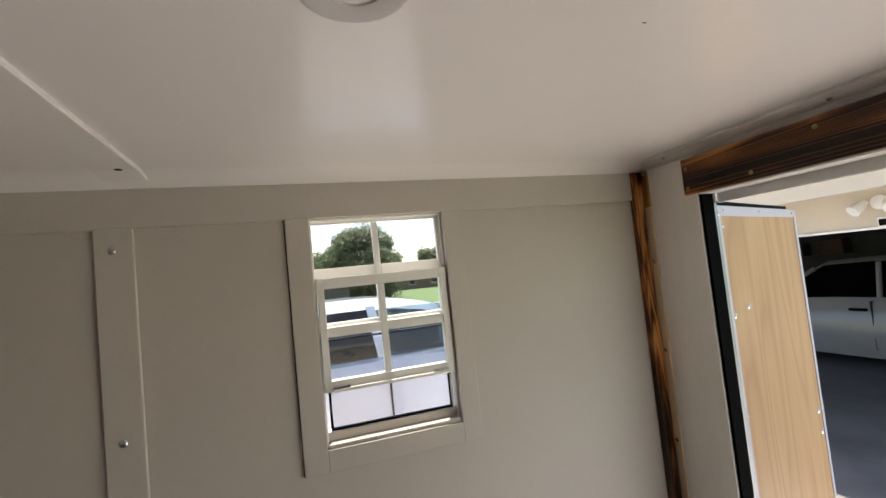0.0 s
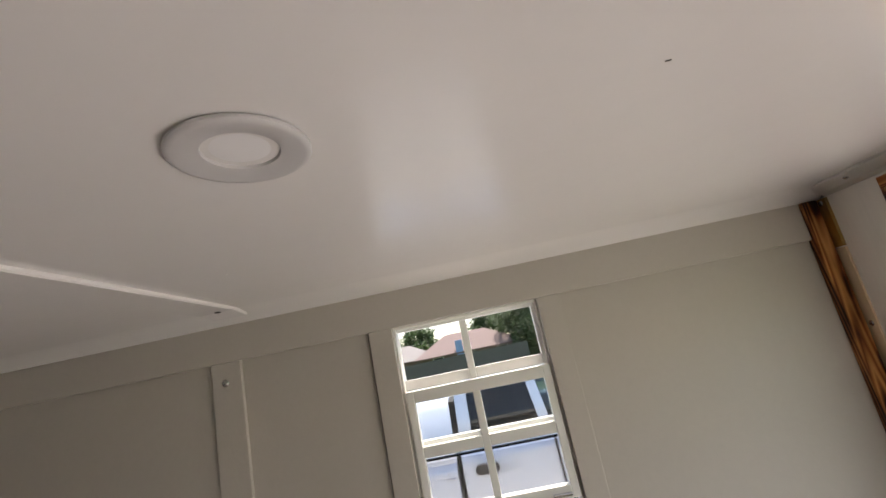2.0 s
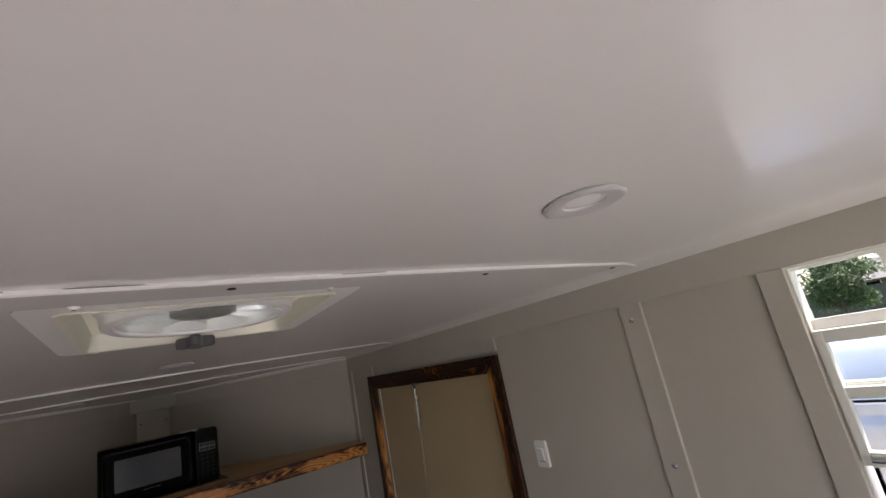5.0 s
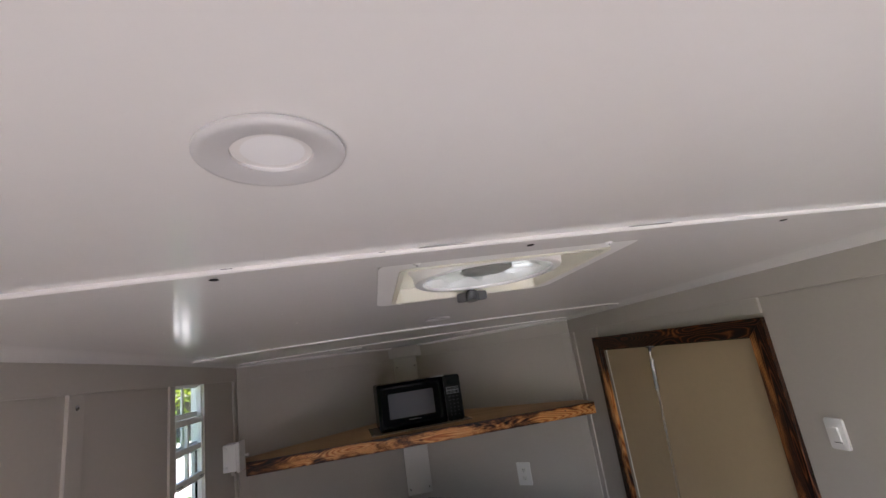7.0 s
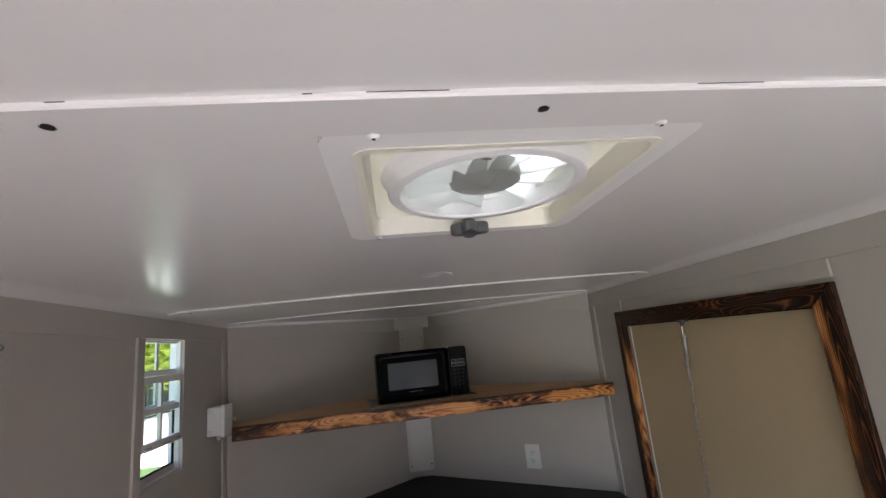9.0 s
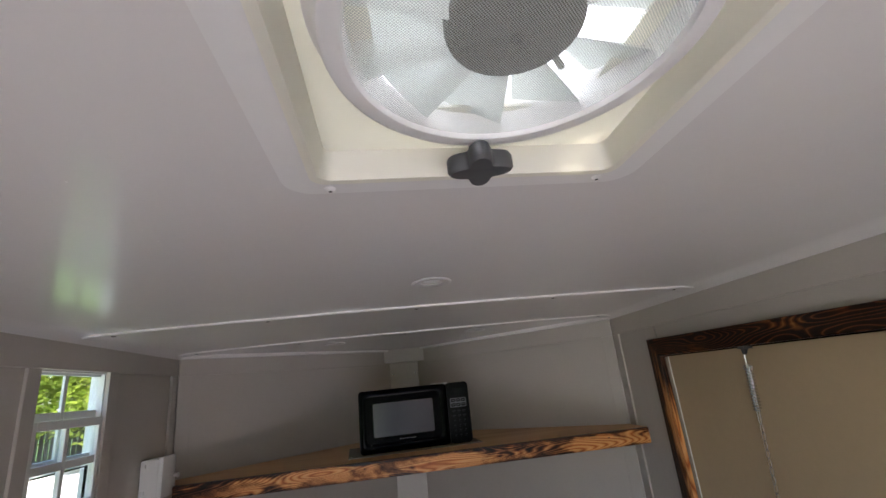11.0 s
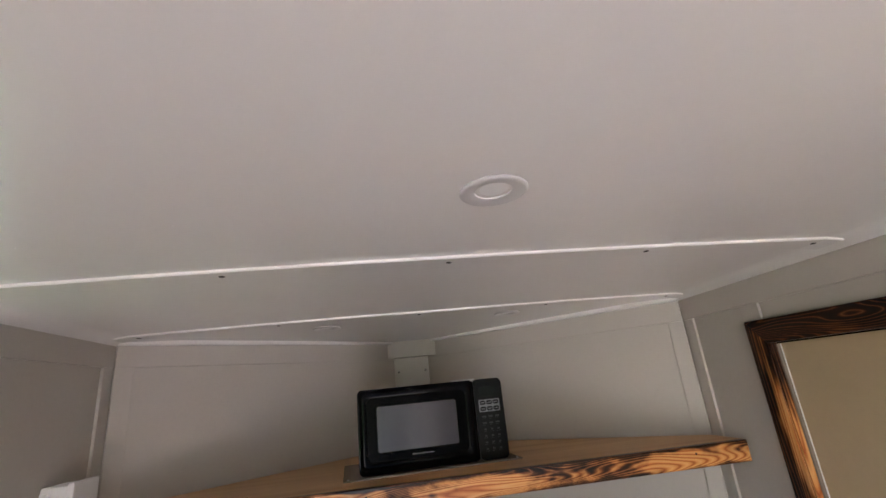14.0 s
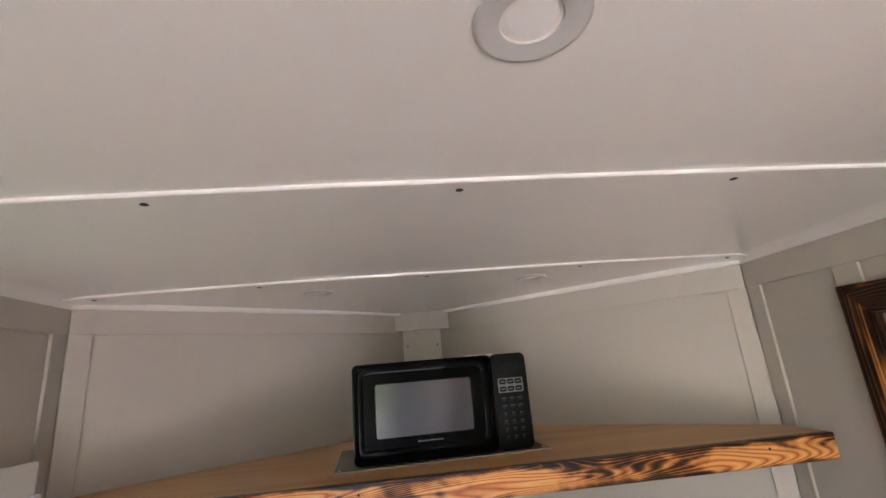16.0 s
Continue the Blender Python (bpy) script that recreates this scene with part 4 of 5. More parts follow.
def microwave():
    ang = 4.0
    fx, z0, w, h, d = -2.146, SHELF + 0.007, 0.452, 0.236, 0.31
    m = pose(fx, 0.003, z0, 0, 0, ang)          # local: x forward, y across, z up
    up = m @ Matrix(((0, 0, 1, 0), (1, 0, 0, 0), (0, 1, 0, 0), (0, 0, 0, 1)))   # (u, v, w) -> across, up, forward
    t = thing("microwave_oven", (fx - 0.15, 0, SHELF), "black countertop microwave oven with grey window", "microwave")
    plate = tagged(part("backing_plate", box(-0.30, 0.018, -0.272, 0.262, -0.007, -0.003, 0.001, None, m), M_CLEARPLATE),
                   "thin brownish plate screwed to the shelf under the microwave", "plate")
    for u, v in ((0.006, -0.258), (0.006, 0.248)):
        dome_screw(m @ Vector((u, v, -0.003)), (0, 0, 1), 0.004, "screw", M_STEEL, plate)
    part("case", box(-d, -0.020, -w / 2 + 0.003, w / 2 - 0.003, 0.001, h - 0.004, 0.010, None, m, 4), M_BLACKM, t, "black painted case")
    for u in (-0.03, -d + 0.03):
        for v in (-0.19, 0.19):
            part("foot", turned([(0.011, -0.003), (0.012, 0.008), (0, 0.008)], m @ Vector((u, v, 0)), 16), M_RUBBER, t)
    yd = w / 2 - 0.092
    # glossy door: a thick slab with well rounded outer corners and a sunk field round the window
    door = part("door", prism(rounded(-w / 2, yd, 0.0, h, 0.014, 8), -0.020, 0.004, up, 0.0035), M_BLACK, t, "black glossy door", True)
    bezel = [(rounded(-w / 2 + 0.004, 0.128, 0.006, h - 0.004, 0.016, 8), 0.004), (rounded(-w / 2 + 0.009, 0.122, 0.016, h - 0.009, 0.018, 8), 0.0080),
             (rounded(-w / 2 + 0.018, 0.112, 0.026, h - 0.017, 0.022, 8), 0.0088), (rounded(-w / 2 + 0.027, 0.103, 0.035, h - 0.026, 0.018, 8), 0.0065)]
    bz = bmesh.new()
    loops = [[bz.verts.new(up @ Vector((u, v, wf))) for u, v in line] for line, wf in bezel]
    n = len(loops[0])
    for lo, hi in zip(loops, loops[1:]):
        for i in range(n):
            bz.faces.new((lo[i], lo[(i + 1) % n], hi[(i + 1) % n], hi[i]))
    part("bezel", bz, M_BLACK, door, "glossy swelling door rim", True)
    part("door_frame", ring_plate(rounded(-w / 2 + 0.026, 0.104, 0.034, h - 0.025, 0.018, 8), rounded(-0.170, 0.073, 0.058, 0.184, 0.006, 8), 0.004, 0.0074, None, up), M_BLACKM, door, "black satin frame")
    part("oven_window", prism(rounded(-0.172, 0.075, 0.056, 0.186, 0.006), 0.0046, 0.0062, up), M_OVEN, door, "grey reflecting oven window")
    # the maker's name as small plain bars
    y = -0.070
    for k, wide in enumerate((0.0048, 0.003, 0.0042, 0.0036, 0.003, 0.0026, 0.0036, 0.0046, 0.0026, 0.0034, 0.0026, 0.0040, 0.0030, 0.0034)):
        part("maker_mark", box(0.0074, 0.0077, y, y + wide, 0.0425, 0.0468 if k in (0, 7) else 0.0455, 0, None, m), M_LEGEND_MID, door)
        y += wide + 0.0011
    # scooped pull strip between the window frame and the control panel
    sc = bmesh.new()
    prof = [(0.127, 0.0085), (0.118 + 0.014, 0.0040), (0.128 + 0.0065, -0.004), (0.1335, -0.010)]
    rows = []
    for i in range(11):
        z = 0.020 + (h - 0.036) * i / 10
        sag = 0.004 * math.sin(math.pi * i / 10)
        rows.append([sc.verts.new(m @ Vector((f - (sag if k in (1, 2) else 0.0), v, z))) for k, (v, f) in enumerate(prof)])
    for p, q in zip(rows, rows[1:]):
        for k in range(3):
            sc.faces.new((p[k], p[k + 1], q[k + 1], q[k]))
    thicken(sc, 0.0015)
    part("pull_strip", sc, M_DISPLAY, door, "scooped glossy pull strip", True)
    part("pull_edge", pipe([m @ Vector((0.0070, 0.1075, 0.045)), m @ Vector((0.0085, 0.1085, 0.12)), m @ Vector((0.0070, 0.1075, 0.195))], 0.0022, 10), M_BLACK, door, "", True)
    panel = part("control_panel", prism(rounded(yd + 0.0015, w / 2, 0.0, h, 0.014, 6), -0.020, 0.0070, up, 0.0025), M_PANEL, t, "black control panel", True)
    part("display", prism(rounded(yd + 0.018, w / 2 - 0.018, 0.186, 0.212, 0.003, 3), 0.0068, 0.0076, up), M_DISPLAY, panel, "dark unlit display")
    v0 = yd + 0.0245
    part("key_field", prism(rounded(v0 - 0.0125, v0 + 0.0550, 0.1375, 0.1735, 0.003, 3), 0.0068, 0.0074, up), M_LEGEND, panel, "pale grey printed field")
    for z in (0.1645, 0.1465):
        for c in range(3):
            v = v0 + 0.0212 * c
            k = part("key", prism(rounded(v - 0.0092, v + 0.0092, z - 0.0062, z + 0.0062, 0.0045, 4), 0.0072, 0.0080, up), M_PANEL, panel, "dark rounded key")
            part("key_legend", box(0.0080, 0.0083, v - 0.0055, v + 0.0055, z - 0.0013, z + 0.0013, 0, None, m), M_LEGEND, k)
    rng = random.Random(12)
    for r_ in range(6):
        for c in range(3):
            v, z = v0 + 0.0212 * c, 0.124 - 0.0185 * r_
            wide = 0.0035 if r_ > 1 else 0.0065
            part("key_legend", box(0.0068, 0.0073, v - wide, v + wide, z - 0.0028, z + 0.0022, 0, None, m), M_LEGEND_DIM, panel)
            part("key_legend", box(0.0068, 0.0073, v - 0.006, v + rng.uniform(0.002, 0.006), z - 0.0066, z - 0.0056, 0, None, m), M_LEGEND_DIM, panel)
    part("top_label", box(-0.07, -0.03, 0.08, 0.15, h - 0.0045, h + 0.004, 0.001, None, m), M_WHITE, t, "pale label on top")



microwave()

# black worktop in the nose on a plain base
ct = thing("counter", (-2.4, 0, 0), "black worktop filling the nose on a grey base", "counter")
line = [(-1.93, -0.914), (-1.93, 0.914), (-2.152, 0.914), (-2.874, 0.05), (-2.874, -0.05), (-2.152, -0.914)]
part("worktop", prism(line, 0.782, 0.812), M_COUNTER, ct, "black worktop")
part("base", prism([(-1.96, -0.905), (-1.96, 0.905), (-2.152, 0.905), (-2.85, 0.05), (-2.85, -0.05), (-2.152, -0.905)], 0.0, 0.782), M_TRIM, ct)


def outlet():
    """A duplex socket on the right nose wall."""
    along = Vector((TIP_X - NOSE_X, -WY, 0)).normalized()
    inward = Vector((-along.y, along.x, 0))
    if inward.x < 0:
        inward = -inward
    c = Vector((NOSE_X, WY, 0)) + along * 0.437 + Vector((0, 0, 0.951))
    m = Matrix(((-along.x, 0, inward.x, c.x), (-along.y, 0, inward.y, c.y), (0, 1, 0, c.z), (0, 0, 0, 1)))
    t = thing("wall_outlet", tuple(c), "white duplex wall socket with two outlets", "outlet")
    part("plate", prism(rounded(-0.042, 0.042, -0.062, 0.062, 0.004, 3), -0.008, -0.002, m), M_WHITE, t)
    for v in (0.022, -0.022):
        s = part("socket", prism(rounded(-0.017, 0.017, v - 0.015, v + 0.015, 0.007, 4), -0.003, -0.0005, m), M_VINYL, t)
        part("slot", box(-0.0075, -0.0055, v - 0.002, v + 0.007, -0.001, 0.0, 0, None, m), M_DARK, s)
        part("slot", box(0.0055, 0.0075, v - 0.001, v + 0.006, -0.001, 0.0, 0, None, m), M_DARK, s)
        part("slot", box(-0.0022, 0.0022, v - 0.010, v - 0.006, -0.001, 0.0, 0, None, m), M_DARK, s)


outlet()

sw = thing("light_switch", (-0.722, 0.926, 1.345), "white rocker light switch plate", "switch")
mm = pose(-0.722, PY, 1.345, 90, 0, 0)
part("plate", prism(rounded(-0.024, 0.024, -0.038, 0.038, 0.006, 4), 0.0, 0.008, mm, 0.0015), M_WHITE, sw, smooth=True)
part("rocker", prism([(-0.010, -0.018), (0.010, -0.018), (0.010, 0.018), (-0.010, 0.018)], 0.007, 0.012, mm @ pose(0, 0, 0, 4, 0, 0), 0.001), M_WHITE, sw)
part("slit", box(-0.010, 0.010, -0.021, -0.019, 0.0078, 0.0086, 0, None, mm), M_DARK, sw)

bx = thing("junction_box", (-2.0, -0.89, 1.32), "white plastic wall box with hinged lid", "electrical box")
part("body", box(-2.030, -1.942, -0.924, -0.866, 1.322, 1.437, 0.004), M_WHITE, bx)
part("lid", box(-2.035, -1.938, -0.866, -0.852, 1.316, 1.443, 0.004), M_WHITE, bx)
part("catch", turned([(0.005, 0), (0.005, 0.012), (0.008, 0.013), (0.008, 0.017), (0, 0.018)], (-2.02, -0.852, 1.375), 14, (0, 1, 0)), M_WHITE, bx, smooth=True)
for z in (1.34, 1.42):
    part("hinge", box(-1.942, -1.934, -0.9195, -0.905, z - 0.006, z + 0.006, 0.001), M_WHITE, bx)


# ---- outdoors ----
def ground_z(x, y):
    s = min(1.0, max(0.0, (y - 8.0) / 22.0))
    return GROUND - 0.62 * s * s * (3 - 2 * s)


def ground():
    bm = bmesh.new()
    ticks = [-1500, -600, -250, -120, -60, -40, -30, -20, -14, -10, -7, -4, -2, 0, 2, 4, 6, 8, 10, 12, 14, 16, 18, 20, 23, 26, 30, 36, 44, 52, 60, 75, 100, 160, 300, 700, 1500]
    grid = [[bm.verts.new((x, y, ground_z(x, y))) for y in ticks] for x in ticks]
    for i in range(len(ticks) - 1):
        for j in range(len(ticks) - 1):
            bm.faces.new((grid[i][j], grid[i + 1][j], grid[i + 1][j + 1], grid[i][j + 1]))
    return tagged(part("ground", bm, M_GRASS, smooth=True), "green mown lawn", "lawn", kind="structure")


ground()


def sheet(name, x0, x1, y0, y1, mat, label, lift=0.012):
    """A paved strip that follows the ground."""
    bm = bmesh.new()
    nx, ny = 2 + int((x1 - x0) / 4), 2 + int((y1 - y0) / 2)
    grid = [[bm.verts.new((x0 + (x1 - x0) * i / nx, y0 + (y1 - y0) * j / ny, ground_z(0, y0 + (y1 - y0) * j / ny) + lift)) for j in range(ny + 1)] for i in range(nx + 1)]
    for i in range(nx):
        for j in range(ny):
            bm.faces.new((grid[i][j], grid[i + 1][j], grid[i + 1][j + 1], grid[i][j + 1]))
    thicken(bm, lift)
    return tagged(part(name, bm, mat), label, "pavement", kind="structure")


sheet("driveway", -9.0, 3.42, -2.4, 7.0, M_CONC, "sunlit pale concrete driveway")
sheet("driveway_end", 3.42, 18.0, -2.4, 1.346, M_CONC, "sunlit pale concrete driveway")
sheet("road", -120.0, 5.0, 12.0, 19.0, M_ROAD, "pale sunlit residential road")
sheet("pavement", -23.0, -10.3, -40.0, 2.0, M_CONC, "sunlit pale concrete pavement")


def wheel(owner, c, r, width, side):
    """A wheel with tyre and rim, its axle along y."""
    w = part("wheel", turned([(r * 0.62, -width / 2), (r * 0.93, -width / 2), (r, -width * 0.32), (r, width * 0.32), (r * 0.93, width / 2), (r * 0.62, width / 2)], c, 36, (0, 1, 0)),
             M_RUBBER, owner, "black tyre", True)
    part("rim", turned([(0, 0.02), (r * 0.2, 0.02), (r * 0.25, 0.0), (r * 0.55, 0.01), (r * 0.62, width * 0.45), (r * 0.64, width * 0.45)], c, 28, (0, side, 0)), M_ALU_DULL, w, "alloy rim", True)
    return w


def pickup():
    """An extended-cab pickup with a bed cap, parked beside the trailer; its side towards us lies at y0."""
    y0, wide, g = 2.80, 1.85, GROUND
    yc = y0 + wide / 2
    t = thing("pickup_truck", (0, yc, g), "silver-white pickup truck with bed cap parked beside the trailer", "truck")

    def row(x, zb, zbelt, bulge=0.0):
        """Cross-section of the lower body, with a rounded shoulder."""
        out = []
        for s in (-1, 1):
            h = wide / 2 + bulge
            pts = [(h - 0.05, zb), (h, zb + 0.10), (h + 0.012, zb + 0.5 * (zbelt - zb)), (h - 0.01, zbelt - 0.10), (h - 0.05, zbelt - 0.02), (h - 0.10, zbelt)]
            pts = [(x, yc + s * a, z) for a, z in pts]
            out += pts if s > 0 else pts[::-1]
        return out[6:] + out[:6]

    body = lofted([row(x, 0.02, z) for x, z in ((-0.05, 1.08), (0.5, 1.085), (1.35, 1.07), (1.60, 1.03), (2.4, 0.98), (2.9, 0.92), (3.05, 0.78))])
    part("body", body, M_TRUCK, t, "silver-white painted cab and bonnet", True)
    # cab roof and pillars
    roof_line = lofted([[(x, yc - h, z - 0.06), (x, yc - h + 0.10, z), (x, yc + h - 0.10, z), (x, yc + h, z - 0.06), (x, yc + h - 0.06, z - 0.09), (x, yc - h + 0.06, z - 0.09)]
                        for x, h, z in ((-0.04, 0.72, 1.405), (0.06, 0.74, 1.438), (0.42, 0.75, 1.446), (0.62, 0.74, 1.436), (0.80, 0.73, 1.408), (0.95, 0.70, 1.365))])
    part("cab_roof", roof_line, M_TRUCK, t, "", True)
    for s in (-1, 1):
        def side_prism(outline, mat, name, th=0.03, own=None, label=""):
            b = bmesh.new()
            lo, hi = [], []
            for x, z in outline:
                z = 1.05 + (z - 1.05) * 0.95
                k = (z - 1.07) / 0.34
                h = wide / 2 - 0.09 - 0.085 * k
                lo.append(b.verts.new((x, yc + s * h, z)))
                hi.append(b.verts.new((x, yc + s * (h - th), z)))
            n = len(outline)
            b.faces.new(lo)
            b.faces.new(hi[::-1])
            for i in range(n):
                b.faces.new((lo[i], lo[(i + 1) % n], hi[(i + 1) % n], hi[i]))
            return part(name, b, mat, own or t, label)
        side_prism([(-0.05, 1.05), (0.03, 1.05), (0.04, 1.43), (-0.035, 1.43)], M_TRUCK, "pillar")
        side_prism([(0.46, 1.05), (0.52, 1.05), (0.475, 1.43), (0.415, 1.43)], M_TRUCK, "pillar")
        side_prism([(1.42, 1.05), (1.50, 1.05), (0.95, 1.40), (0.88, 1.40)], M_TRUCK, "pillar")
        side_prism([(0.032, 1.07), (0.457, 1.07), (0.416, 1.41), (0.043, 1.41)], M_TINT, "rear_side_glass", 0.006, None, "dark tinted glass")
        side_prism([(0.519, 1.07), (1.41, 1.06), (0.90, 1.40), (0.478, 1.41)], M_CARGLASS, "front_side_glass", 0.006, None, "clear side glass")
        side_prism([(0.02, 1.055), (1.42, 1.045), (1.42, 1.07), (0.02, 1.08)], M_BLACKM, "belt_moulding", 0.02, None, "black belt moulding")
    ws = bmesh.new()
    ws.faces.new([ws.verts.new(p) for p in ((1.50, yc - 0.80, 1.05), (1.50, yc + 0.80, 1.05), (0.96, yc + 0.68, 1.37), (0.96, yc - 0.68, 1.37))])
    thicken(ws, 0.006)
    part("windscreen", ws, M_CARGLASS, t, "clear windscreen")
    part("rear_glass", box(-0.045, -0.037, yc - 0.64, yc + 0.64, 1.07, 1.38), M_TINT, t, "dark tinted glass")
    for x in (0.62, 0.09):
        part("door_handle", prism(rounded(x - 0.07, x + 0.07, 0.940, 0.993, 0.025, 5), y0 - 0.012, y0 + 0.02, Matrix(((1, 0, 0, 0), (0, 0, 1, 0), (0, 1, 0, 0), (0, 0, 0, 1)))), M_CARDULL, t, "dark oval door handle", True)
    for x in (0.505, 1.48):
        part("door_gap", box(x - 0.004, x + 0.004, y0 - 0.0155, y0 + 0.05, 0.15, 1.055), M_DARK, t)
    part("dashboard", box(0.02, 1.44, yc - 0.76, yc + 0.76, 1.075, 1.105, 0.02), M_SHADELINING, t, "dark dashboard and cabin lining")
    part("mirror", box(1.22, 1.38, y0 - 0.20, y0 - 0.02, 1.06, 1.22, 0.03), M_BLACKM, t, "black door mirror")
    part("seat", box(0.75, 0.95, yc - 0.65, yc - 0.15, 0.6, 1.28, 0.06), M_SHADELINING, t, "dark seat")
    part("steering_wheel", turned([(0.17, -0.012), (0.185, 0), (0.17, 0.012), (0.155, 0), (0.17, -0.012)], (1.12, yc + 0.36, 1.08), 28, (-0.8, 0, 0.6)), M_BLACKM, t, "", True)
    # bed, bed cap
    part("bed", lofted([row(x, zb, 1.04) for x, zb in ((-0.085, 0.05), (-0.55, 0.10), (-1.5, 0.12), (-2.05, 0.14))]), M_TRUCK, t, "silver-white bed side", True)
    cap = lofted([[(x, yc - 0.88, 1.02), (x, yc - 0.86, 1.12), (x, yc - 0.76, 1.31), (x, yc - 0.68, 1.36), (x, yc + 0.68, 1.36), (x, yc + 0.76, 1.31), (x, yc + 0.86, 1.12), (x, yc + 0.88, 1.02)]
                  for x in (-0.080, -0.3, -1.2, -2.04)])
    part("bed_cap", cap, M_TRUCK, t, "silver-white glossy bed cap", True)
    part("cab_gap", box(-0.082, -0.048, yc - 0.74, yc + 0.74, 0.1, 1.34), M_DARK, t)
    for x in (-1.05, 2.1):
        for s in (-1, 1):
            part("wheel_arch", turned([(0.40, -0.02), (0.49, -0.02), (0.50, 0.0), (0.49, 0.03), (0.40, 0.03)], (x, yc + s * (wide / 2 + 0.0), g + 0.40), 36, (0, s, 0)), M_RUBBER, t, "black wheel arch", True)
            wheel(t, (x, yc + s * (wide / 2 - 0.10), g + 0.375), 0.375, 0.25, s)


pickup()


def hatchback():
    """A white car parked inside the garage, side on."""
    cx, x0, g = 4.2, 7.0, GROUND
    t = thing("white_car", (x0 + 0.87, cx, g), "white car parked in the shaded garage", "car")

    def sec(y, zb, zt, h):
        xm = x0 + 0.87
        return [(xm - h + 0.06, y, zb), (xm - h, y, zb + 0.15), (xm - h - 0.01, y, (zb + zt) / 2), (xm - h + 0.03, y, zt - 0.08), (xm - h + 0.10, y, zt),
                (xm + h - 0.10, y, zt), (xm + h - 0.03, y, zt - 0.08), (xm + h + 0.01, y, (zb + zt) / 2), (xm + h, y, zb + 0.15), (xm + h - 0.06, y, zb)]
    low = [(-2.15, 0.30, 0.62, 0.72), (-2.05, 0.20, 0.88, 0.82), (-1.4, 0.18, 0.98, 0.87), (0.0, 0.18, 0.97, 0.88), (0.95, 0.18, 0.94, 0.87), (1.7, 0.20, 0.82, 0.84), (2.15, 0.28, 0.60, 0.70)]
    part("body", lofted([sec(cx + y, g + zb, g + zt, h) for y, zb, zt, h in low]), M_CARSHADED, t, "white painted body with garage shade in its grey", True)
    glass = [(-1.75, 0.93, 0.96, 0.70), (-1.2, 0.93, 1.36, 0.68), (-0.5, 0.93, 1.45, 0.66), (0.2, 0.93, 1.42, 0.66), (1.0, 0.92, 0.95, 0.72)]

    def cabin(grow, lo):
        xm = x0 + 0.87
        out = []
        for y, zb, zt, h in glass:
            top = h - 0.12
            out.append([(xm - h - grow, cx + y, g + (zb if lo else max(zb, zt - 0.09))), (xm - top - grow, cx + y, g + zt), (xm - top + 0.15, cx + y, g + zt + grow * 2),
                        (xm + top - 0.15, cx + y, g + zt + grow * 2), (xm + top + grow, cx + y, g + zt), (xm + h + grow, cx + y, g + (zb if lo else max(zb, zt - 0.09)))])
        return lofted(out)
    part("glasshouse", cabin(0.0, True), M_BLACK, t, "dark reflecting car windows", True)
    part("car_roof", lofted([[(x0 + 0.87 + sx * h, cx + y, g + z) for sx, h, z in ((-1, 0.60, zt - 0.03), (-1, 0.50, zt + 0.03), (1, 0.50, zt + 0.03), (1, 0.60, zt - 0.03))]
                             for y, zt in ((-1.35, 1.30), (-0.9, 1.43), (-0.4, 1.47), (0.2, 1.44), (0.38, 1.36))]), M_CARSHADED, t, "", True)
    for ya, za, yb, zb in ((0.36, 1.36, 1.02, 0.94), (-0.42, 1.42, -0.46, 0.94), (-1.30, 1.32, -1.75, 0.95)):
        part("pillar", pipe([(x0 + 0.29, cx + ya, g + za), (x0 + 0.13, cx + yb, g + zb)], 0.032, 8), M_CARSHADED, t, "", True)
    for y in (-0.42, -1.32):
        part("door_handle", box(x0 - 0.035, x0 + 0.01, cx + y + 0.04, cx + y + 0.24, g + 0.80, g + 0.84, 0.012), M_BLACKM, t, "black door handle")
        part("door_gap", box(x0 - 0.012, x0 + 0.1, cx + y - 0.005, cx + y + 0.003, g + 0.3, g + 0.93), M_DARK, t)
    part("mirror", box(x0 - 0.17, x0 - 0.0, cx + 0.62, cx + 0.80, g + 0.92, g + 1.05, 0.04), M_CARSHADED, t)
    for y in (-1.35, 1.32):
        for sx in (-1, 1):
            w = part("wheel", turned([(0.19, -0.1), (0.29, -0.1), (0.31, -0.06), (0.31, 0.06), (0.29, 0.1), (0.19, 0.1)], (x0 + 0.87 + sx * 0.80, cx + y, g + 0.31), 32, (1, 0, 0)), M_RUBBER, t, "black tyre", True)
            part("rim", turned([(0, 0.02), (0.05, 0.02), (0.18, 0.01), (0.2, 0.09)], (x0 + 0.87 + sx * 0.80, cx + y, g + 0.31), 24, (sx, 0, 0)), M_ALU_DULL, w, "alloy rim", True)


hatchback()


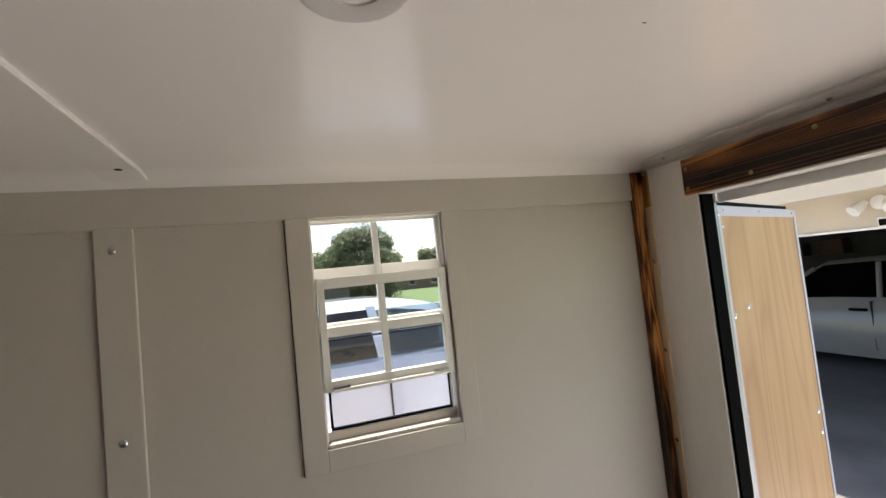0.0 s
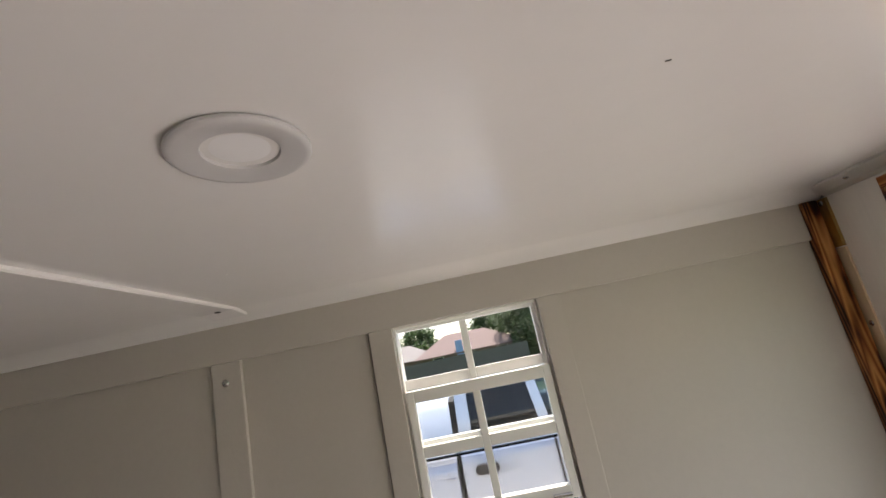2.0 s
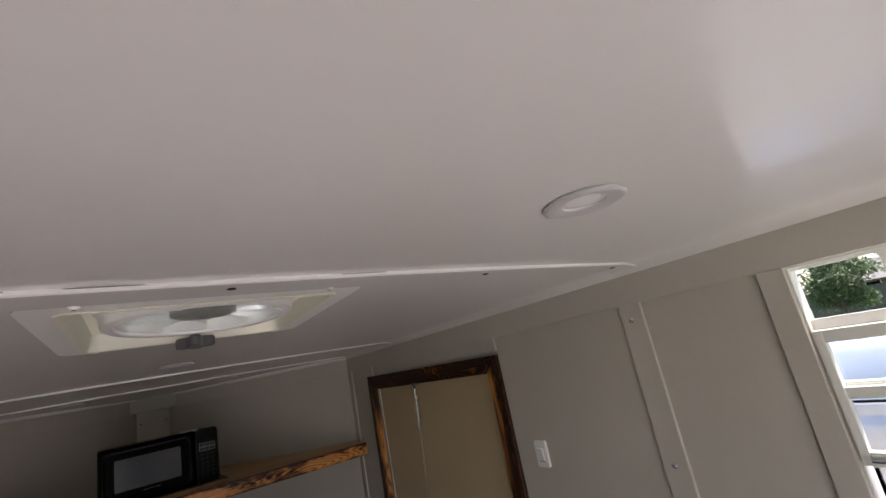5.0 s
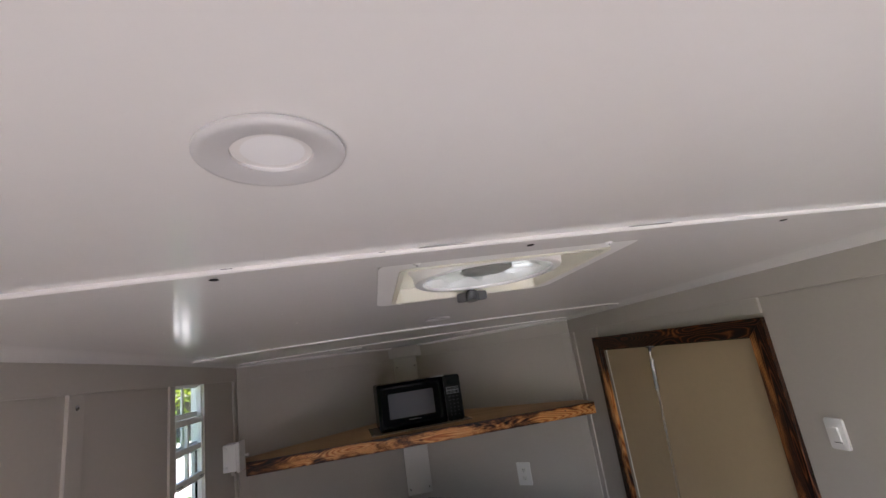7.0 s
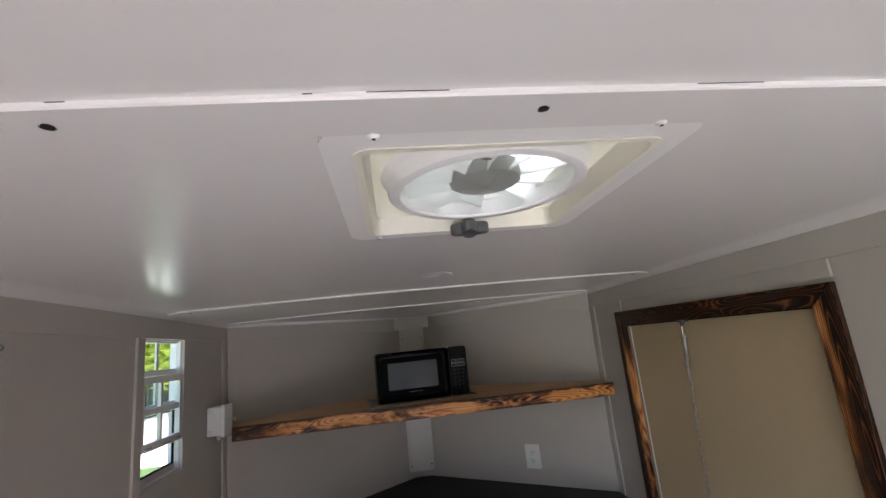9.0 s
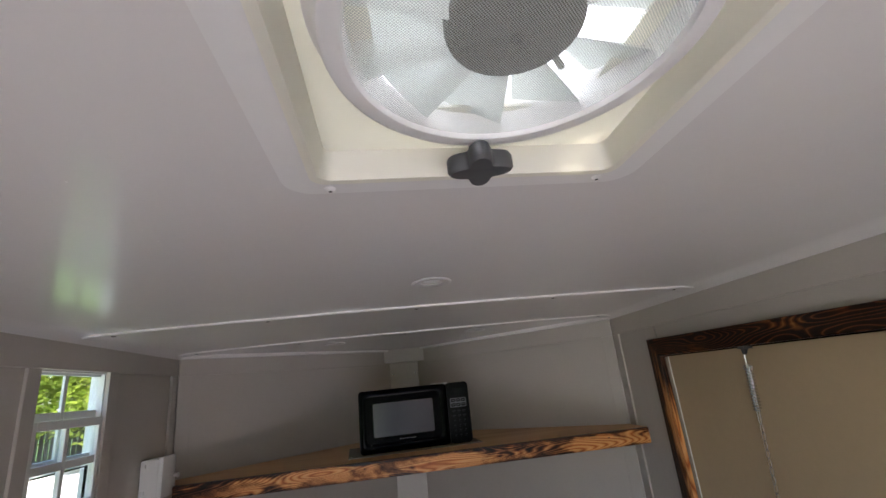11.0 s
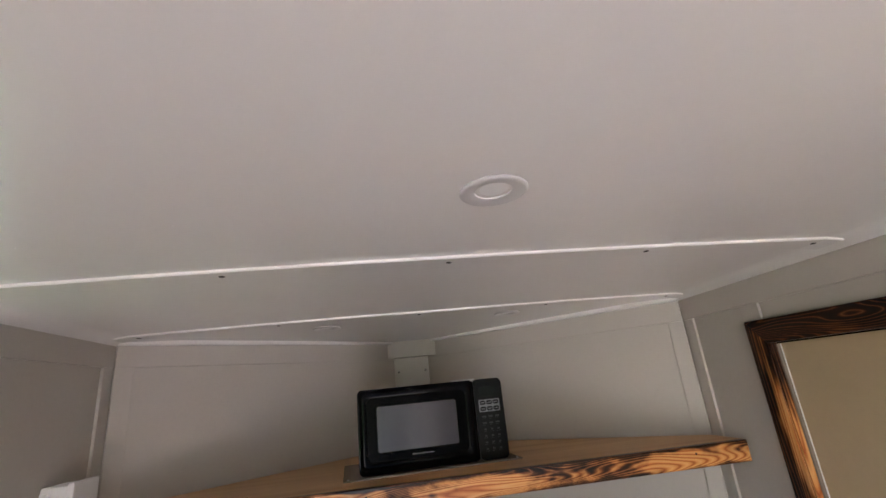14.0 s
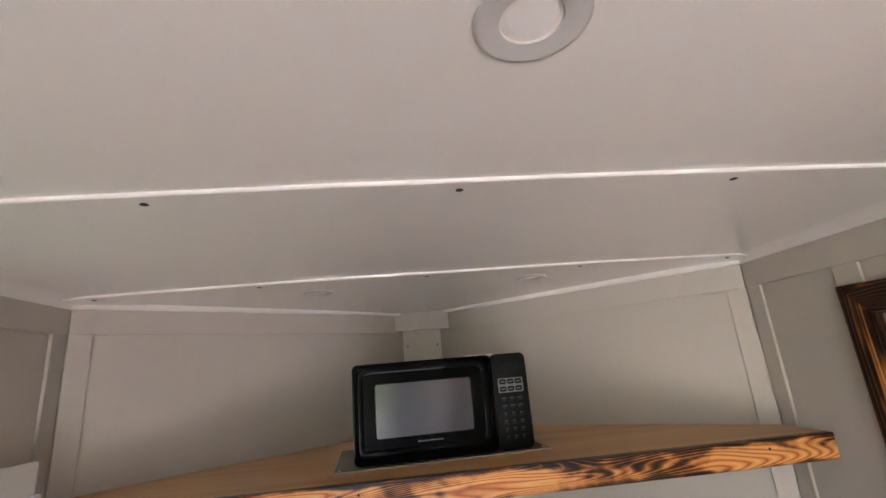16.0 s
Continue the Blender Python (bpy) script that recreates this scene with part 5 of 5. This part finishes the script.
def garage():
    """The house's garage end: beige siding over a wide open bay, white fascia and a hip roof."""
    x0, g = 4.7, GROUND
    t = thing("garage_building", (x0, 3.0, g), "beige garage with an open shaded bay and white gutter", "house")
    ztop, open_z = 1.98, 1.585
    wall = part("wall", box(x0, x0 + 0.15, 7.6, 9.2, g, ztop), M_SIDING, t, "beige siding")
    part("wall", box(x0, x0 + 0.15, 1.2, 1.9, g, ztop), M_SIDING, t, "beige siding")
    part("wall", box(x0, x0 + 0.15, 1.9, 7.6, open_z + 0.01, ztop), M_SIDING, t, "beige header wall")
    part("bay_trim", box(x0 - 0.02, x0 + 0.17, 1.9, 7.6, open_z - 0.012, open_z + 0.01, 0.005), M_FASCIA, t, "white bay trim")
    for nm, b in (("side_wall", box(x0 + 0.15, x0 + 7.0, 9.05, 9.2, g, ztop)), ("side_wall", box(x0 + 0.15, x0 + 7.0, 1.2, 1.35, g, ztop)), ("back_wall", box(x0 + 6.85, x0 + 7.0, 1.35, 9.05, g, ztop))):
        part(nm, b, M_SHADELINING, t, "lining with the garage's shade in its dark colour")
    part("garage_ceiling", box(x0 + 0.15, x0 + 6.85, 1.35, 9.05, 1.90, ztop), M_SHADELINING, t)
    # The dark apron outside the bay stands in for shade on the driveway.
    part("garage_floor", box(x0 - 1.3, x0 + 6.85, 1.35, 9.05, g, g + 0.03), M_SHADEFLOOR, t, "smooth concrete floor and apron with shade in its dark grey")
    part("fascia", box(x0 - 0.62, x0 - 0.58, 0.9, 9.8, ztop - 0.10, ztop + 0.20, 0.004), M_SIDING, t, "beige fascia")
    part("soffit", box(x0 - 0.58, x0 + 0.0, 0.9, 9.8, ztop, ztop + 0.02), M_SIDING, t, "beige soffit")
    part("gutter", pipe([(x0 - 0.68, 0.9, ztop + 0.15), (x0 - 0.68, 9.8, ztop + 0.15)], 0.06, 10), M_FASCIA, t, "white gutter", True)
    rb = lofted([[(x0 - 0.6, y, ztop + 0.2), (x0 + 3.5, y, ztop + 2.2), (x0 + 7.6, y, ztop + 0.2)] for y in (0.9, 9.8)])
    part("roof", rb, M_ROOFGREY, t, "grey shingle roof")
    part("wall_shelf", box(x0 + 6.5, x0 + 6.8, 1.5, 8.9, g + 1.35, g + 1.40), M_SHADELINING, t)
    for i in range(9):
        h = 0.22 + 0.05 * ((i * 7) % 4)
        part("stored_box", box(x0 + 6.52, x0 + 6.8, 1.6 + 0.8 * i, 2.1 + 0.8 * i, g + 1.40, g + 1.40 + h, 0.01), M_BRICK if i % 3 == 0 else M_SHADELINING, t)
    f = thing("flood_light", (x0 - 0.03, 2.36, 1.80), "white twin flood light with motion sensor under the eave", "lamp")
    part("base", turned([(0.06, 0), (0.06, 0.02), (0, 0.025)], (x0, 2.36, 1.80), 20, (-1, 0, 0)), M_FASCIA, f)
    for dy in (0.10, -0.12):
        part("lamp_head", turned([(0, 0.08), (0.024, 0.08), (0.036, 0.045), (0.054, -0.045), (0.050, -0.052), (0, -0.045)], (x0 - 0.12, 2.36 + dy, 1.77), 20, (0.5, -dy * 3, 0.4)), M_FASCIA, f, "white lamp head", True)
    part("sensor", box(x0 - 0.10, x0 - 0.02, 2.27, 2.35, 1.58, 1.67, 0.01), M_FASCIA, f, "white sensor body")
    part("sensor_lens", box(x0 - 0.105, x0 - 0.10, 2.282, 2.338, 1.60, 1.655, 0.002), M_BLACK, f, "dark sensor window")


garage()

st = thing("blue_stool", (5.5, 2.62, GROUND), "blue plastic step stool on the garage floor", "stool")
part("top", box(5.33, 5.67, 2.39, 2.79, 0.24, 0.30, 0.02), M_BLUE, st)
for x in (5.35, 5.61):
    for y in (2.41, 2.73):
        part("leg", box(x, x + 0.04, y, y + 0.04, GROUND + 0.012, 0.25, 0.008), M_BLUE, st)


def tree(at, height, spread, leaf, count, mat, label, low=0.25, seed=1):
    """Tapered trunk with limbs and an uneven crown of many small leaf blades in clumps."""
    rng = random.Random(seed)
    x, y, z = at
    t = thing("tree", at, label, "tree")
    r = height * 0.025
    tr = bmesh.new()
    lean = [Vector((x + rng.uniform(-.2, .2) * i * 0.1, y + rng.uniform(-.2, .2) * i * 0.1, z + height * 0.62 * i / 6)) for i in range(7)]
    rings = [[tr.verts.new(p + Vector((math.cos(k * math.tau / 10), math.sin(k * math.tau / 10), 0)) * r * (1.25 - 0.15 * i)) for k in range(10)] for i, p in enumerate(lean)]
    for p, q in zip(rings, rings[1:]):
        for k in range(10):
            tr.faces.new((p[k], p[(k + 1) % 10], q[(k + 1) % 10], q[k]))
    clumps = []
    for i in range(64):
        a, h = rng.uniform(0, math.tau), rng.uniform(low, 0.92)
        wide = spread * (0.35 + 0.65 * math.sin(math.pi * min(1, max(0.05, (h - low + 0.15) / (1.1 - low))))) * rng.uniform(0.35, 0.95)
        c = Vector((x + wide * math.cos(a), y + wide * math.sin(a), z + height * h))
        clumps.append((c, spread * rng.uniform(0.20, 0.36)))
        if i % 4 == 0:
            pipe([lean[2 + i % 4], (lean[2 + i % 4] + c) / 2 + Vector((0, 0, -0.03 * height)), c], r * 0.22, 5, tr)
    part("trunk", tr, M_BARK, t, "grey-brown bark", True)
    verts, faces = [], []
    for i in range(count):
        c, rad = clumps[i % len(clumps)]
        d = Vector((rng.gauss(0, 1), rng.gauss(0, 1), rng.gauss(0, 0.8))).normalized() * rad * rng.uniform(0.45, 1.05)
        p = c + d
        u = Vector((rng.gauss(0, 1), rng.gauss(0, 1), rng.gauss(0, 0.6))).normalized()
        v = u.orthogonal().normalized()
        s = leaf * rng.uniform(0.6, 1.3)
        k = len(verts)
        verts += [p - u * s, p + v * s * 0.45, p + u * s, p - v * s * 0.45]
        faces.append((k, k + 1, k + 2, k + 3))
    me = bpy.data.meshes.new("crown")
    me.from_pydata([tuple(v) for v in verts], [], faces)
    me.materials.append(mat)
    o = new("crown", me)
    o["kind"] = "stuff"
    WORLD_AT[o.name] = Matrix.Identity(4)
    o.parent, o.matrix_parent_inverse = t, WORLD_AT[t.name].inverted()


def polar(az, d, z=None):
    x, y = d * math.cos(radians(az)), d * math.sin(radians(az))
    return (x, y, ground_z(x, y) if z is None else z)


tree(polar(82.2, 60), 9.4, 5.8, 0.20, 46000, M_LEAF, "large dark green shade tree on the lawn", 0.06, 3)
tree(polar(88.5, 85), 8.5, 4.5, 0.4, 4000, M_LEAF, "dark green tree behind the houses", 0.25, 5)
tree(polar(97.5, 90), 8.0, 4.5, 0.4, 4000, M_LEAF, "dark green tree behind the houses", 0.25, 6)
tree(polar(73.0, 110), 9.0, 6.0, 0.5, 4000, M_LEAF, "dark green tree behind the houses", 0.2, 7)
tree(polar(103.5, 36), 4.4, 2.2, 0.13, 6000, M_LEAF, "green garden tree in front of the fence", 0.3, 8)
tree(polar(-154.0, 26.0), 6.6, 4.6, 0.14, 30000, M_LEAFLIME, "sunlit yellow-green tree hanging over the fence", 0.30, 9)
tree(polar(-139.0, 25.5), 6.6, 4.6, 0.14, 26000, M_LEAFLIME, "sunlit yellow-green tree hanging over the fence", 0.30, 10)
tree(polar(-166.0, 31), 7.0, 2.8, 0.12, 9000, M_LEAF, "dark green tree behind the fence", 0.25, 11)


def fence(a, b_, height, label, first_board):
    """A board fence from a to b: posts, rails and single boards."""
    a, b_ = Vector(a), Vector(b_)
    length = (b_ - a).length
    flat = Vector((b_.x - a.x, b_.y - a.y, 0)).normalized()
    t = thing("fence", tuple(a), label, "fence")
    n = int(length / 0.19)
    bm = box(-0.088, 0.088, -0.012, 0.012, 0.03, height, 0.0)
    mesh_ = None
    for i in range(n):
        p = a + (b_ - a) * (i / n)
        rng = random.Random(i)
        m = Matrix.Translation(p + Vector((0, 0, rng.uniform(-0.03, 0.03)))) @ Matrix.Rotation(math.atan2(flat.y, flat.x), 4, "Z") @ Matrix.Rotation(rng.uniform(-0.008, 0.008), 4, "Y")
        if mesh_ is None:
            mesh_ = part("board", bm, M_FENCE, t)
            mesh_.matrix_basis = m
        else:
            share(mesh_, m, t)
    nrm = Vector((-flat.y, flat.x, 0)) * 0.05
    for h in (0.35, height - 0.3):
        part("rail", pipe([a + nrm + Vector((0, 0, h)), b_ + nrm + Vector((0, 0, h))], 0.04, 4), M_FENCE, t)
    for i in range(int(length / 2.4) + 1):
        p = a + (b_ - a) * min(1, i * 2.4 / length) + nrm * 1.8
        part("post", box(p.x - 0.05, p.x + 0.05, p.y - 0.05, p.y + 0.05, p.z, p.z + height - 0.05, 0.004), M_FENCE, t)


fence(polar(106, 43), polar(84, 52), 1.9, "dark weathered board fence along the lawn", None)
fence(polar(-130, 29.0), polar(-168, 30), 1.85, "dark weathered board fence under the trees", None)


def house(c, w, d, eave, ridge, turn, roofmat, label, flue=False):
    """A low house with a hip roof, eaves, windows and a door."""
    x, y, z = c
    t = thing("house", c, label, "house")
    m = Matrix.Translation((x, y, z)) @ Matrix.Rotation(radians(turn), 4, "Z")
    part("wall", box(-w / 2, w / 2, -d / 2, d / 2, 0, eave, 0, None, m), M_BRICK, t, "dark brick")
    e = 0.5
    rb = bmesh.new()
    lo = [rb.verts.new(p) for p in ((-w / 2 - e, -d / 2 - e, eave), (w / 2 + e, -d / 2 - e, eave), (w / 2 + e, d / 2 + e, eave), (-w / 2 - e, d / 2 + e, eave))]
    hi = [rb.verts.new(p) for p in ((-w / 2 + d * 0.45, 0, ridge), (w / 2 - d * 0.45, 0, ridge))]
    rb.faces.new((lo[0], lo[1], hi[1], hi[0]))
    rb.faces.new((lo[2], lo[3], hi[0], hi[1]))
    rb.faces.new((lo[1], lo[2], hi[1]))
    rb.faces.new((lo[3], lo[0], hi[0]))
    rb.faces.new(lo[::-1])
    bmesh.ops.transform(rb, matrix=m, verts=rb.verts)
    r = part("roof", rb, roofmat, t, "shingle hip roof")
    part("fascia", box(-w / 2 - e, w / 2 + e, -d / 2 - e - 0.03, -d / 2 - e, eave - 0.16, eave + 0.02, 0, None, m), M_BRICK, t)
    for u in (-0.3, 0.0, 0.32):
        wn_ = part("window", box(u * w - 0.7, u * w + 0.7, -d / 2 - 0.04, -d / 2 + 0.02, 0.9, 2.0, 0.02, None, m), M_FASCIA, t)
        part("pane", box(u * w - 0.6, u * w + 0.6, -d / 2 - 0.05, -d / 2 - 0.04, 1.0, 1.9, 0, None, m), M_BLACK, wn_)
    if flue:
        part("flue", box(-0.55 - w * 0.08, 0.35 - w * 0.08, -d / 2 - 0.5, -d / 2 + 0.3, eave - 0.3, eave + 1.5, 0.02, None, m), M_FLUE, r, "blue-grey metal flue")


house(polar(91.6, 63), 13.6, 9.0, 2.1, 4.7, 4, M_ROOF, "low brick house with red-brown hip roof", True)
house(polar(101.0, 75), 14.0, 9.0, 2.1, 4.6, 8, M_ROOFGREY, "low brick house with pale grey hip roof")
house(polar(73.5, 95), 15.0, 9.0, 2.2, 4.6, -10, M_ROOFGREY, "low brick house with pale grey hip roof")
